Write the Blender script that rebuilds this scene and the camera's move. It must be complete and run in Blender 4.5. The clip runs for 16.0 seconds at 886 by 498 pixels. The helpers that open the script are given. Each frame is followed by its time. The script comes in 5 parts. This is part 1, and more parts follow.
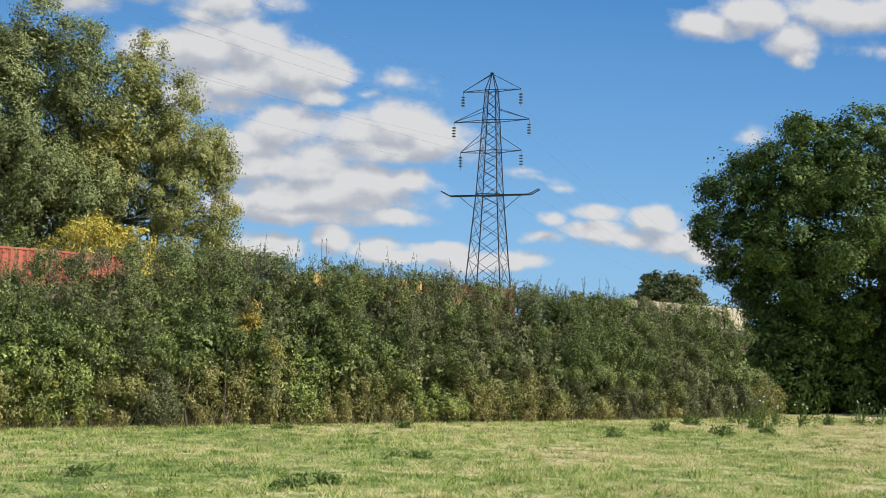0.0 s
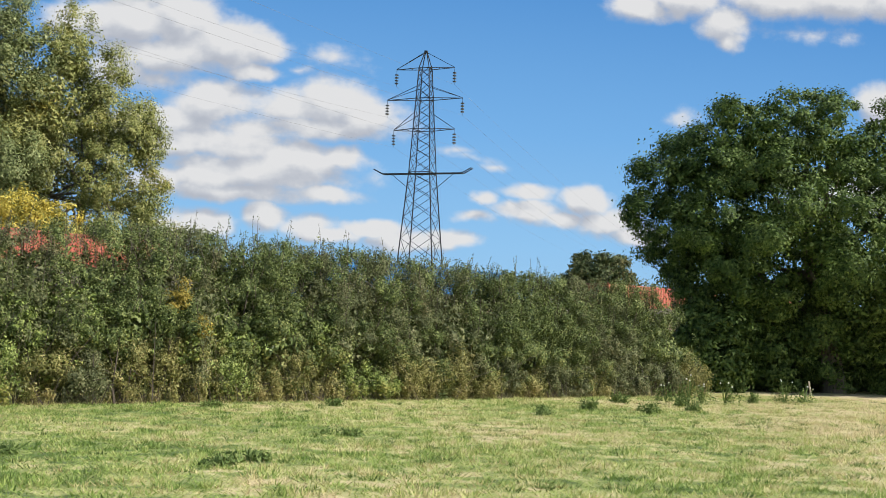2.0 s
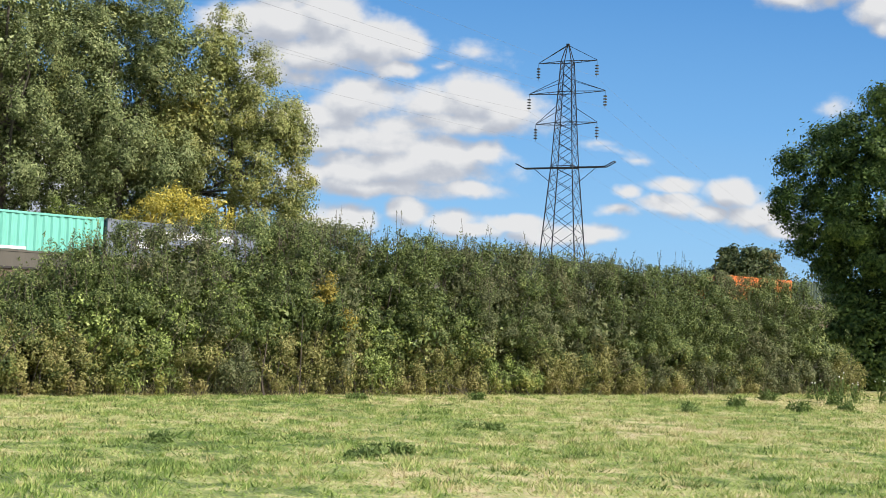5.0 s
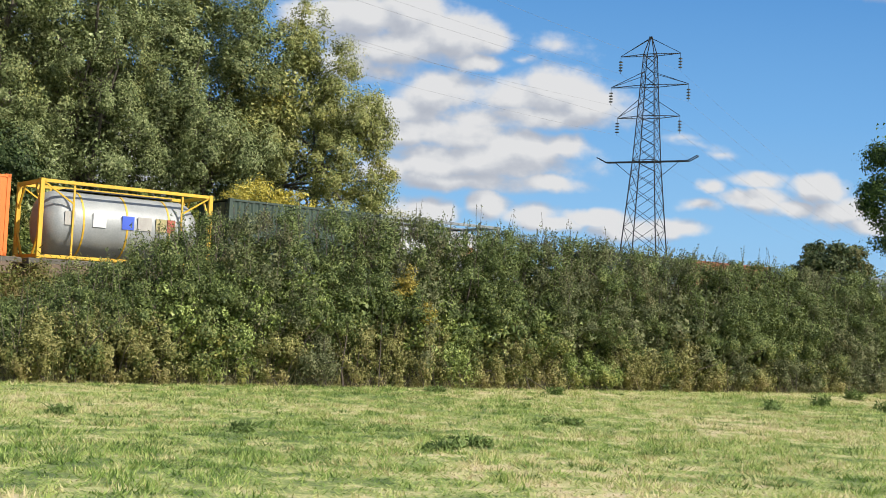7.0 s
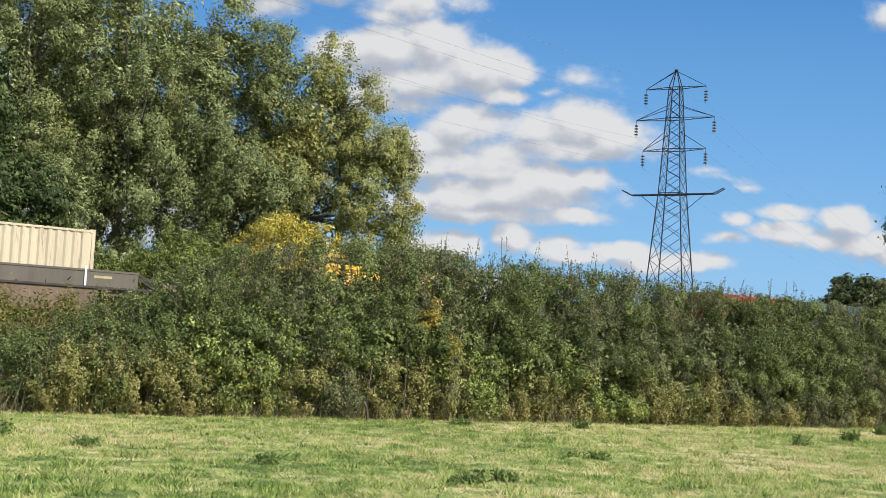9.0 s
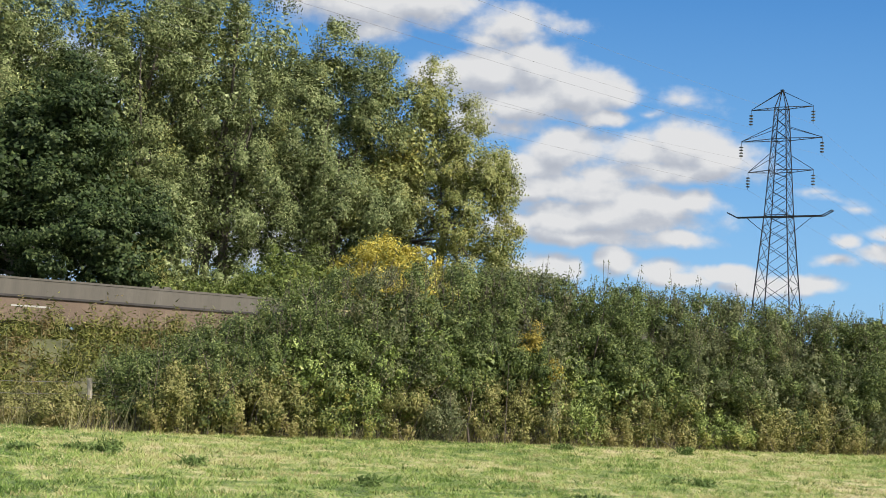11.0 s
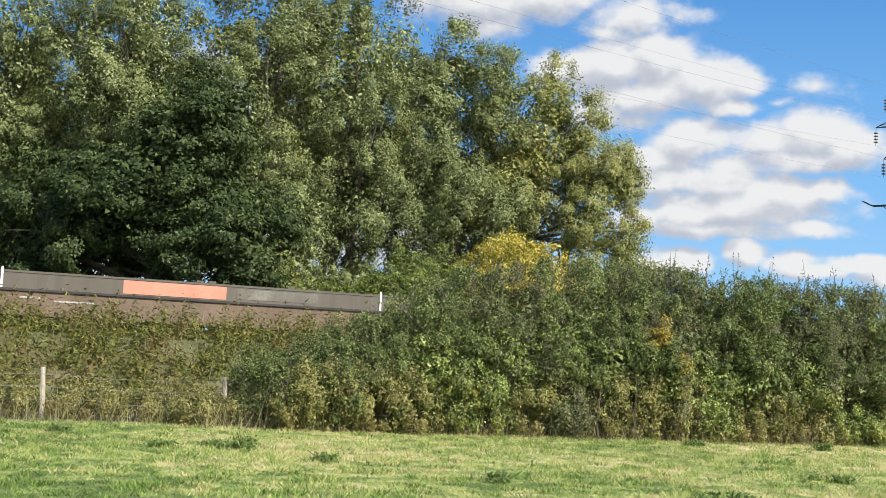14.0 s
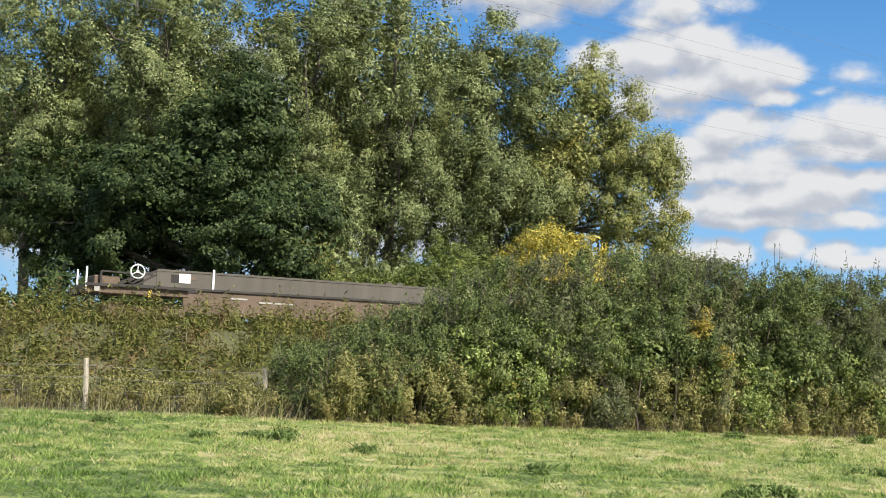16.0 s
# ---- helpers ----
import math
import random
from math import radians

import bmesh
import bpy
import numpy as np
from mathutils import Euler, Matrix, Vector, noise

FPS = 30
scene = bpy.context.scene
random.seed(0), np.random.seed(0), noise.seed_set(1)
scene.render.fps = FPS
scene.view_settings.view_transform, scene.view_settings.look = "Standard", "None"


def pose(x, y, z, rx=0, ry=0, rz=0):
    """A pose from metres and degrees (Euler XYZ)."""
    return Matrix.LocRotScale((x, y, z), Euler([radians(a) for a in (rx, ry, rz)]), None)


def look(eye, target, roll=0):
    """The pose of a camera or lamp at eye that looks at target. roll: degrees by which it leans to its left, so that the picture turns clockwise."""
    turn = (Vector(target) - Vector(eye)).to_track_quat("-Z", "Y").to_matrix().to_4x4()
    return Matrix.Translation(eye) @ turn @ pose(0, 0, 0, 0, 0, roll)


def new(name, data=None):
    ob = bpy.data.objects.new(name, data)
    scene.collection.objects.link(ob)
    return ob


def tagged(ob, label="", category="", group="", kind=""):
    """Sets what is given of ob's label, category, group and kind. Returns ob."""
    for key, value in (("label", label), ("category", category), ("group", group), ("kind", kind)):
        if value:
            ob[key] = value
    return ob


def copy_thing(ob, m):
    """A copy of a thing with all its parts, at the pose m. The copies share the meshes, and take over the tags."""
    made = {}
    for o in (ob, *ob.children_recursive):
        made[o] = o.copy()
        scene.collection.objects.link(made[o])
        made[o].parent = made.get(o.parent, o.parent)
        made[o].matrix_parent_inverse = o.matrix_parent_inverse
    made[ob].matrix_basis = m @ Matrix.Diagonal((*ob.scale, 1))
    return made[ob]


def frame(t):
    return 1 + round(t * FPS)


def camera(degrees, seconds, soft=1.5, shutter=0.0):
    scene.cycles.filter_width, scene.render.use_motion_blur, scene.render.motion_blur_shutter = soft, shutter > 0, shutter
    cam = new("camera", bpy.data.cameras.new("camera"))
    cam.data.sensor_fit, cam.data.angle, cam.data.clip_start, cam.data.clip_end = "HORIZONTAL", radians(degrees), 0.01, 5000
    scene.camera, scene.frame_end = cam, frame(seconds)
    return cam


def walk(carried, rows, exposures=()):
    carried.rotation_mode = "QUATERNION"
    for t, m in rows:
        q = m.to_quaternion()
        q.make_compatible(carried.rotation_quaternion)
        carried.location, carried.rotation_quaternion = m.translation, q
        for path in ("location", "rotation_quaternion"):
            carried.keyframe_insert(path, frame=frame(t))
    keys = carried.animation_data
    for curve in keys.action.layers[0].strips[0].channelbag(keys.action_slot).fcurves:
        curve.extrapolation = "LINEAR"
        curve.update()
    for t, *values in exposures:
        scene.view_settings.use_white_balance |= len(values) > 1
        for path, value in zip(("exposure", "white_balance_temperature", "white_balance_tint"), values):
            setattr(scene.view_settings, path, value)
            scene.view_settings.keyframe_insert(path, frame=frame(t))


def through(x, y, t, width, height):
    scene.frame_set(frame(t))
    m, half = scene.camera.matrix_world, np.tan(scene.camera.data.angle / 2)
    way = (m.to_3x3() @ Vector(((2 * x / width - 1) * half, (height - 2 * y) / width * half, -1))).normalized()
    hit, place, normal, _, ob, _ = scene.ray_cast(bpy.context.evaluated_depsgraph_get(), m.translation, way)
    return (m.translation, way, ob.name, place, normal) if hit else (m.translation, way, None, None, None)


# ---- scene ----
# ---------------------------------------------------------------- camera
EYE = (0.0, 0.0, 1.6)
cam = camera(40.95, 16.0, soft=0.85)
PATH = [
    (0.0, 0.003, 5.202, -1.395),
    (0.5, -1.398, 4.864, -1.297),
    (1.0, -2.079, 4.779, -1.287),
    (1.5, -2.610, 4.556, -1.411),
    (2.0, -3.299, 4.239, -1.605),
    (2.5, -3.516, 4.230, -1.783),
    (3.0, -3.606, 4.360, -1.938),
    (3.5, -2.722, 4.094, -1.890),
    (4.0, -1.135, 3.883, -1.878),
    (4.5, 1.157, 3.875, -1.863),
    (5.0, 3.556, 3.764, -1.942),
    (5.2, 4.290, 3.655, -2.047),
    (7.3, 7.420, 3.305, -2.633),
    (7.5, 7.311, 3.326, -2.564),
    (8.0, 6.641, 3.188, -2.411),
    (8.5, 7.022, 3.522, -2.710),
    (9.0, 8.578, 4.824, -2.796),
    (9.5, 10.261, 5.865, -2.711),
    (9.7, 10.885, 6.039, -2.696),
    (12.0, 15.380, 5.118, -3.226),
    (12.5, 16.938, 4.843, -2.862),
    (13.0, 18.648, 4.983, -2.874),
    (13.5, 19.484, 5.193, -2.684),
    (14.0, 19.556, 5.216, -2.650),
    (14.5, 19.997, 5.257, -2.551),
    (15.0, 20.574, 5.325, -2.588),
    (15.5, 21.192, 4.776, -2.761),
    (16.0, 21.434, 4.725, -2.704),
]
walk(cam, [(t, pose(*EYE, 90 + p, r, y)) for t, y, p, r in PATH], exposures=[(0.0, 0.38), (2.0, 0.5), (4.0, 0.58), (5.2, 0.56), (7.3, 0.49), (9.7, 0.48), (12.0, 0.56), (13.5, 0.68), (14.5, 0.65), (16.0, 0.57)])

# ---------------------------------------------------------------- light
SUN_AZ, SUN_EL = (0.92, -0.38), radians(40)
sun_dir = Vector((SUN_AZ[0], SUN_AZ[1], 0)).normalized() * math.cos(SUN_EL) + Vector((0, 0, math.sin(SUN_EL)))
world = bpy.data.worlds.new("sky")
scene.world = world
world.use_nodes = True
wt = world.node_tree
wt.nodes.clear()
w_out = wt.nodes.new("ShaderNodeOutputWorld")
w_bg = wt.nodes.new("ShaderNodeBackground")
w_sky = wt.nodes.new("ShaderNodeTexSky")
w_sky.sky_type, w_sky.sun_disc = "NISHITA", False
w_sky.sun_elevation, w_sky.sun_rotation = SUN_EL, math.atan2(sun_dir.x, sun_dir.y)
w_bg.inputs["Strength"].default_value = 0.12
wt.links.new(w_sky.outputs[0], w_bg.inputs[0])
wt.links.new(w_bg.outputs[0], w_out.inputs[0])
sun = new("sun", bpy.data.lights.new("sun", "SUN"))
sun.data.energy, sun.data.angle, sun.data.color = 5.0, radians(0.55), (1.0, 0.95, 0.86)
sun.matrix_world = look(sun_dir * 60, (0, 0, 0))


# ---------------------------------------------------------------- node helpers
class Nodes:
    """Short hand for a node tree."""

    def __init__(self, tree):
        self.t = tree

    def add(self, kind, **props):
        n = self.t.nodes.new(kind)
        for k, v in props.items():
            if k == "op":
                n.operation = v
            elif k == "blend":
                n.blend_type = v
            elif k == "mode":
                n.data_type = v
        return n

    def put(self, socket, value):
        if isinstance(value, bpy.types.NodeSocket):
            self.t.links.new(value, socket)
        else:
            socket.default_value = value

    def math(self, op, a, b=0.0, c=None, clamp=False):
        n = self.add("ShaderNodeMath", op=op)
        n.use_clamp = clamp
        self.put(n.inputs[0], a)
        self.put(n.inputs[1], b)
        if c is not None:
            self.put(n.inputs[2], c)
        return n.outputs[0]

    def vec(self, op, a, b=(0, 0, 0)):
        n = self.add("ShaderNodeVectorMath", op=op)
        self.put(n.inputs[0], a)
        if op == "SCALE":
            self.put(n.inputs["Scale"], b)
        else:
            self.put(n.inputs[1], b)
        return n.outputs["Value"] if op in ("LENGTH", "DOT_PRODUCT") else n.outputs["Vector"]

    def noise(self, vector, scale, detail=3.0, rough=0.55, colour=False):
        n = self.add("ShaderNodeTexNoise")
        self.put(n.inputs["Vector"], vector)
        n.inputs["Scale"].default_value, n.inputs["Detail"].default_value = scale, detail
        n.inputs["Roughness"].default_value = rough
        return n.outputs["Color" if colour else 0]

    def ramp(self, value, stops):
        n = self.add("ShaderNodeValToRGB")
        el = n.color_ramp.elements
        while len(el) > 1:
            el.remove(el[-1])
        el[0].position, el[0].color = stops[0][0], (*stops[0][1], 1)
        for p, c in stops[1:]:
            e = el.new(p)
            e.color = (*c, 1)
        self.put(n.inputs[0], value)
        return n.outputs[0]

    def smooth(self, value, lo, hi, a=0.0, b=1.0):
        n = self.add("ShaderNodeMapRange")
        n.interpolation_type = "SMOOTHSTEP"
        self.put(n.inputs[0], value)
        for i, v in enumerate((lo, hi, a, b)):
            self.put(n.inputs[i + 1], v)
        return n.outputs[0]

    def split(self, v, i):
        n = self.add("ShaderNodeSeparateXYZ")
        self.put(n.inputs[0], v)
        return n.outputs[i]

    def mix(self, f, a, b, blend="MIX"):
        n = self.add("ShaderNodeMix", mode="RGBA", blend=blend)
        self.put(n.inputs["Factor"], f)
        self.put(n.inputs[6], a if isinstance(a, bpy.types.NodeSocket) else (*a, 1))
        self.put(n.inputs[7], b if isinstance(b, bpy.types.NodeSocket) else (*b, 1))
        return n.outputs[2]


def material(name):
    m = bpy.data.materials.new(name)
    m.use_nodes = True
    m.node_tree.nodes.clear()
    n = Nodes(m.node_tree)
    out = n.add("ShaderNodeOutputMaterial")
    return m, n, out


def place(n):
    return n.add("ShaderNodeTexCoord").outputs["Object"]


def surface(name, stops, scale=1.0, rough=0.7, metal=0.0, bump=0.2, fine=20.0, dirt=None, streak=False):
    """Paint, metal, wood or soil: a ramp over two scales of noise, with fine relief."""
    m, n, out = material(name)
    b = n.add("ShaderNodeBsdfPrincipled")
    co = place(n)
    if streak:
        co = n.vec("MULTIPLY", co, (3.0, 3.0, 0.35))
    big, small = n.noise(co, scale), n.noise(co, scale * fine, 4.0)
    f = n.math("ADD", n.math("MULTIPLY", big, 0.65), n.math("MULTIPLY", small, 0.35))
    col = n.ramp(f, stops)
    if dirt:
        col = n.mix(n.smooth(n.noise(co, scale * 2.3, 5.0, 0.7), 0.55, 0.75), col, dirt)
    n.put(b.inputs["Base Color"], col)
    n.put(b.inputs["Roughness"], n.math("ADD", n.math("MULTIPLY", small, 0.2), rough - 0.1))
    b.inputs["Metallic"].default_value = metal
    bp = n.add("ShaderNodeBump")
    bp.inputs["Strength"].default_value, bp.inputs["Distance"].default_value = bump, 0.02
    n.put(bp.inputs["Height"], small)
    n.put(b.inputs["Normal"], bp.outputs[0])
    n.put(out.inputs[0], b.outputs[0])
    return m


def leaf(name, stops, patch=None, patch_scale=0.35, patch_at=(0.56, 0.66), gloss=0.55, through=0.3, single=0.6):
    """Leaves: each one its own shade, whole patches that lean to another colour, light shining through."""
    m, n, out = material(name)
    co = place(n)
    rnd = n.add("ShaderNodeNewGeometry").outputs["Random Per Island"]
    # noise at spray scale paints in the light and dark of self-shaded clumps
    clump_shade = n.math("ADD", n.math("MULTIPLY", n.noise(co, 0.7), 0.5), n.math("MULTIPLY", n.noise(co, 2.4), 0.95))
    f = n.math("ADD", n.math("MULTIPLY", rnd, single), n.math("ADD", clump_shade, -0.225 - single * 0.5))
    col = n.ramp(f, stops)
    if patch:
        q = n.smooth(n.math("ADD", n.noise(co, patch_scale, 2.0), n.math("MULTIPLY", n.math("SUBTRACT", rnd, 0.5), 0.18)), *patch_at)
        col = n.mix(q, col, patch)
    b = n.add("ShaderNodeBsdfPrincipled")
    n.put(b.inputs["Base Color"], col)
    b.inputs["Roughness"].default_value = gloss
    b.inputs["Specular IOR Level"].default_value = 0.16
    tr = n.add("ShaderNodeBsdfTranslucent")
    n.put(tr.inputs[0], n.mix(1.0, col, (1.0, 1.0, 0.7), "MULTIPLY"))
    mx = n.add("ShaderNodeMixShader")
    mx.inputs[0].default_value = through
    n.put(mx.inputs[1], b.outputs[0])
    n.put(mx.inputs[2], tr.outputs[0])
    n.put(out.inputs[0], mx.outputs[0])
    return m


# ---------------------------------------------------------------- materials
POPLAR = leaf("poplar_leaf", [(0.2, (0.036, 0.052, 0.018)), (0.5, (0.155, 0.188, 0.068)), (0.8, (0.38, 0.41, 0.2))], (0.22, 0.215, 0.06), 0.22, (0.58, 0.74), through=0.2, single=0.4)
# yellowing poplar leaf, with sunlight on the edge tree put into its lighter colour
POPLAR_GOLD_LIT = leaf("poplar_gold_lit_leaf", [(0.2, (0.07, 0.095, 0.026)), (0.5, (0.225, 0.24, 0.072)), (0.8, (0.43, 0.42, 0.18))], (0.36, 0.31, 0.07), 0.3, (0.56, 0.74), through=0.22, single=0.42)
SYCAMORE = leaf("sycamore_leaf", [(0.2, (0.016, 0.028, 0.009)), (0.5, (0.037, 0.06, 0.018)), (0.8, (0.11, 0.138, 0.05))], None, gloss=0.55, through=0.15, single=0.45)
OAK = leaf("oak_leaf", [(0.2, (0.024, 0.045, 0.011)), (0.5, (0.072, 0.118, 0.027)), (0.8, (0.18, 0.24, 0.065))], None, through=0.2, single=0.45)
HEDGE = leaf("hawthorn_leaf", [(0.2, (0.036, 0.055, 0.016)), (0.5, (0.1, 0.134, 0.04)), (0.8, (0.255, 0.29, 0.105))], (0.23, 0.21, 0.06), 0.5, (0.6, 0.78), gloss=0.45, through=0.18)
IVY = leaf("ivy_leaf", [(0.2, (0.06, 0.088, 0.024)), (0.5, (0.185, 0.24, 0.058)), (0.8, (0.38, 0.44, 0.15))], (0.29, 0.27, 0.075), 0.6, gloss=0.42, through=0.2)
BRAMBLE = leaf("bramble_leaf", [(0.2, (0.1, 0.108, 0.034)), (0.5, (0.235, 0.228, 0.075)), (0.8, (0.42, 0.385, 0.165))], (0.28, 0.225, 0.095), 0.8, (0.54, 0.7))
GREY_LEAF = leaf("blackthorn_leaf", [(0.2, (0.065, 0.08, 0.035)), (0.5, (0.14, 0.155, 0.07)), (0.8, (0.25, 0.255, 0.13))], (0.22, 0.19, 0.1), 0.8, (0.58, 0.76))
RUST_LEAF = leaf("turned_leaf", [(0.2, (0.17, 0.135, 0.03)), (0.5, (0.34, 0.265, 0.055)), (0.8, (0.48, 0.39, 0.1))])
YELLOW_LEAF = leaf("golden_shrub_leaf", [(0.2, (0.27, 0.23, 0.035)), (0.5, (0.48, 0.4, 0.07)), (0.8, (0.64, 0.54, 0.14))], (0.26, 0.26, 0.06), 0.6, (0.56, 0.7))
LIME_LEAF = leaf("young_willow_leaf", [(0.2, (0.06, 0.085, 0.02)), (0.5, (0.135, 0.175, 0.042)), (0.8, (0.26, 0.3, 0.09))], (0.17, 0.19, 0.045), 0.5)
FAR_LEAF = leaf("far_leaf", [(0.2, (0.04, 0.062, 0.024)), (0.5, (0.075, 0.1, 0.04)), (0.8, (0.13, 0.14, 0.06))], (0.14, 0.125, 0.05), 0.3)
WEED = leaf("bank_weed", [(0.2, (0.05, 0.058, 0.016)), (0.5, (0.14, 0.148, 0.036)), (0.8, (0.285, 0.275, 0.08))], (0.19, 0.14, 0.062), 0.7, (0.5, 0.64), single=0.4)
STRAW = leaf("dry_stalk", [(0.2, (0.32, 0.27, 0.12)), (0.5, (0.46, 0.41, 0.2)), (0.8, (0.6, 0.55, 0.31))])
DOCK = leaf("thistle_leaf", [(0.2, (0.08, 0.12, 0.035)), (0.5, (0.14, 0.2, 0.06)), (0.8, (0.23, 0.29, 0.1))])
FLUFF = surface("thistle_down", [(0.3, (0.6, 0.57, 0.5)), (0.7, (0.8, 0.78, 0.72))], 5.0)
BARK = surface("bark", [(0.3, (0.05, 0.04, 0.03)), (0.6, (0.13, 0.11, 0.085)), (0.8, (0.2, 0.17, 0.13))], 2.0, 0.9, bump=0.6, streak=True)
TWIG = surface("twig", [(0.3, (0.06, 0.045, 0.035)), (0.7, (0.16, 0.125, 0.1))], 3.0, 0.9)
POST_WOOD = surface("weathered_post", [(0.3, (0.28, 0.24, 0.18)), (0.7, (0.5, 0.44, 0.35))], 3.0, 0.9, bump=0.5, streak=True)
WIRE = surface("fence_wire", [(0.3, (0.16, 0.15, 0.14)), (0.7, (0.28, 0.27, 0.26))], 3.0, 0.6, 0.4)
CONDUCTOR = surface("conductor", [(0.3, (0.1, 0.1, 0.105)), (0.7, (0.15, 0.15, 0.155))], 0.3, 0.75, 0.0)
STEEL = surface("painted_steel", [(0.3, (0.01, 0.012, 0.017)), (0.6, (0.018, 0.02, 0.027)), (0.8, (0.032, 0.034, 0.042))], 0.6, 0.7, 0.0)
DARK_GLASS = surface("insulator_glaze", [(0.3, (0.012, 0.01, 0.01)), (0.7, (0.03, 0.025, 0.022))], 4.0, 0.4)
SOIL = surface("bank_soil", [(0.3, (0.06, 0.06, 0.025)), (0.5, (0.1, 0.1, 0.04)), (0.75, (0.16, 0.13, 0.07))], 0.8, 0.95, bump=0.5)
BALLAST = surface("ballast", [(0.3, (0.12, 0.11, 0.1)), (0.7, (0.3, 0.28, 0.25))], 4.0, 0.95, bump=0.8)
RAIL = surface("rail_steel", [(0.3, (0.1, 0.06, 0.04)), (0.7, (0.2, 0.13, 0.09))], 2.0, 0.5, 0.6)


def field_material():
    m, n, out = material("pasture")
    co = place(n)
    # mid mottles green and straw; its darkest spots are painted shadows of tufts
    wide, mid, fine = n.noise(co, 0.14, 3.0), n.noise(co, 1.9, 5.0, 0.7), n.noise(co, 14.0, 4.0, 0.7)
    f = n.math("ADD", n.math("MULTIPLY", wide, 0.66), n.math("ADD", n.math("MULTIPLY", mid, 0.98), n.math("MULTIPLY", fine, 0.15)))
    f = n.math("ADD", f, n.math("MULTIPLY_ADD", n.split(co, 0), 0.0055, -0.258))  # drier towards the oak
    col = n.ramp(f, [(0.48, (0.08, 0.115, 0.03)), (0.59, (0.19, 0.23, 0.064)), (0.67, (0.34, 0.34, 0.13)), (0.77, (0.5, 0.41, 0.24))])
    b = n.add("ShaderNodeBsdfPrincipled")
    n.put(b.inputs["Base Color"], col)
    b.inputs["Roughness"].default_value = 0.95
    bp = n.add("ShaderNodeBump")
    bp.inputs["Strength"].default_value, bp.inputs["Distance"].default_value = 0.7, 0.06
    n.put(bp.inputs["Height"], fine)
    n.put(b.inputs["Normal"], bp.outputs[0])
    n.put(out.inputs[0], b.outputs[0])
    return m


def blade_material():
    """Grass blades: green and straw mixed in drifts, shadows among the tufts painted in as dark spots."""
    m, n, out = material("grass_blade")
    co = place(n)
    rnd = n.add("ShaderNodeNewGeometry").outputs["Random Per Island"]
    wide, mid = n.noise(co, 0.14, 3.0), n.noise(co, 1.9, 5.0, 0.7)
    f = n.math("ADD", n.math("MULTIPLY", wide, 0.66), n.math("ADD", n.math("MULTIPLY", mid, 0.98), n.math("MULTIPLY", rnd, 0.15)))
    f = n.math("ADD", f, n.math("MULTIPLY_ADD", n.split(co, 0), 0.0055, -0.258))  # drier towards the oak
    col = n.ramp(f, [(0.47, (0.12, 0.2, 0.04)), (0.59, (0.295, 0.385, 0.095)), (0.67, (0.45, 0.46, 0.175)), (0.79, (0.6, 0.51, 0.3))])
    b = n.add("ShaderNodeBsdfPrincipled")
    n.put(b.inputs["Base Color"], col)
    b.inputs["Roughness"].default_value = 0.6
    b.inputs["Specular IOR Level"].default_value = 0.25
    tr = n.add("ShaderNodeBsdfTranslucent")
    n.put(tr.inputs[0], col)
    mx = n.add("ShaderNodeMixShader")
    mx.inputs[0].default_value = 0.35
    n.put(mx.inputs[1], b.outputs[0])
    n.put(mx.inputs[2], tr.outputs[0])
    n.put(out.inputs[0], mx.outputs[0])
    return m


FIELD, BLADE = field_material(), blade_material()

# ---------------------------------------------------------------- sky backdrop: blue distance with fair-weather clouds
FAR = 3000.0
# across, up, half width, half height, weight; in parts of the distance
HIGH_CLOUDS = [
    (-0.104, 0.252, 0.035, 0.0168, 1), (-0.068, 0.256, 0.04, 0.0223, 1), (-0.03, 0.258, 0.036, 0.0267, 1), (0.01, 0.24, 0.046, 0.0228, 1),
    (-0.037, 0.23, 0.054, 0.0168, 1), (0.04, 0.238, 0.022, 0.0139, 0.8), (-0.079, 0.213, 0.042, 0.0178, 0.62), (-0.045, 0.208, 0.032, 0.0119, 0.5),
    (0.033, 0.218, 0.023, 0.0084, 0.95), (-0.186, 0.314, 0.067, 0.0238, 1), (-0.131, 0.315, 0.047, 0.0218, 1), (-0.175, 0.289, 0.03, 0.0129, 0.6),
    (-0.053, 0.297, 0.04, 0.0178, 0.66), (-0.072, 0.283, 0.025, 0.0109, 0.5), (-0.015, 0.299, 0.025, 0.0089, 0.36),
]
MIDDLE_CLOUDS = [
    (-0.005, 0.189, 0.033, 0.0198, 1), (-0.028, 0.172, 0.042, 0.0139, 0.8), (0.07, 0.19, 0.059, 0.0168, 0.72), (0.101, 0.196, 0.042, 0.0198, 0.9),
    (0.126, 0.185, 0.036, 0.0168, 0.95), (0.084, 0.176, 0.079, 0.0119, 0.8), (0.034, 0.171, 0.059, 0.0129, 0.66), (-0.061, 0.17, 0.03, 0.0109, 0.9),
    (-0.025, 0.156, 0.037, 0.0139, 1), (0.021, 0.156, 0.047, 0.0178, 0.85), (0.067, 0.143, 0.054, 0.0188, 0.85), (0.107, 0.15, 0.024, 0.0109, 0.95),
    (0.035, 0.134, 0.084, 0.0168, 0.85), (-0.003, 0.127, 0.054, 0.0119, 0.95), (0.098, 0.117, 0.031, 0.0079, 0.8), (0.017, 0.116, 0.074, 0.0089, 0.85),
    (-0.043, 0.124, 0.027, 0.0119, 0.9), (-0.092, 0.164, 0.03, 0.0149, 0.8),
]
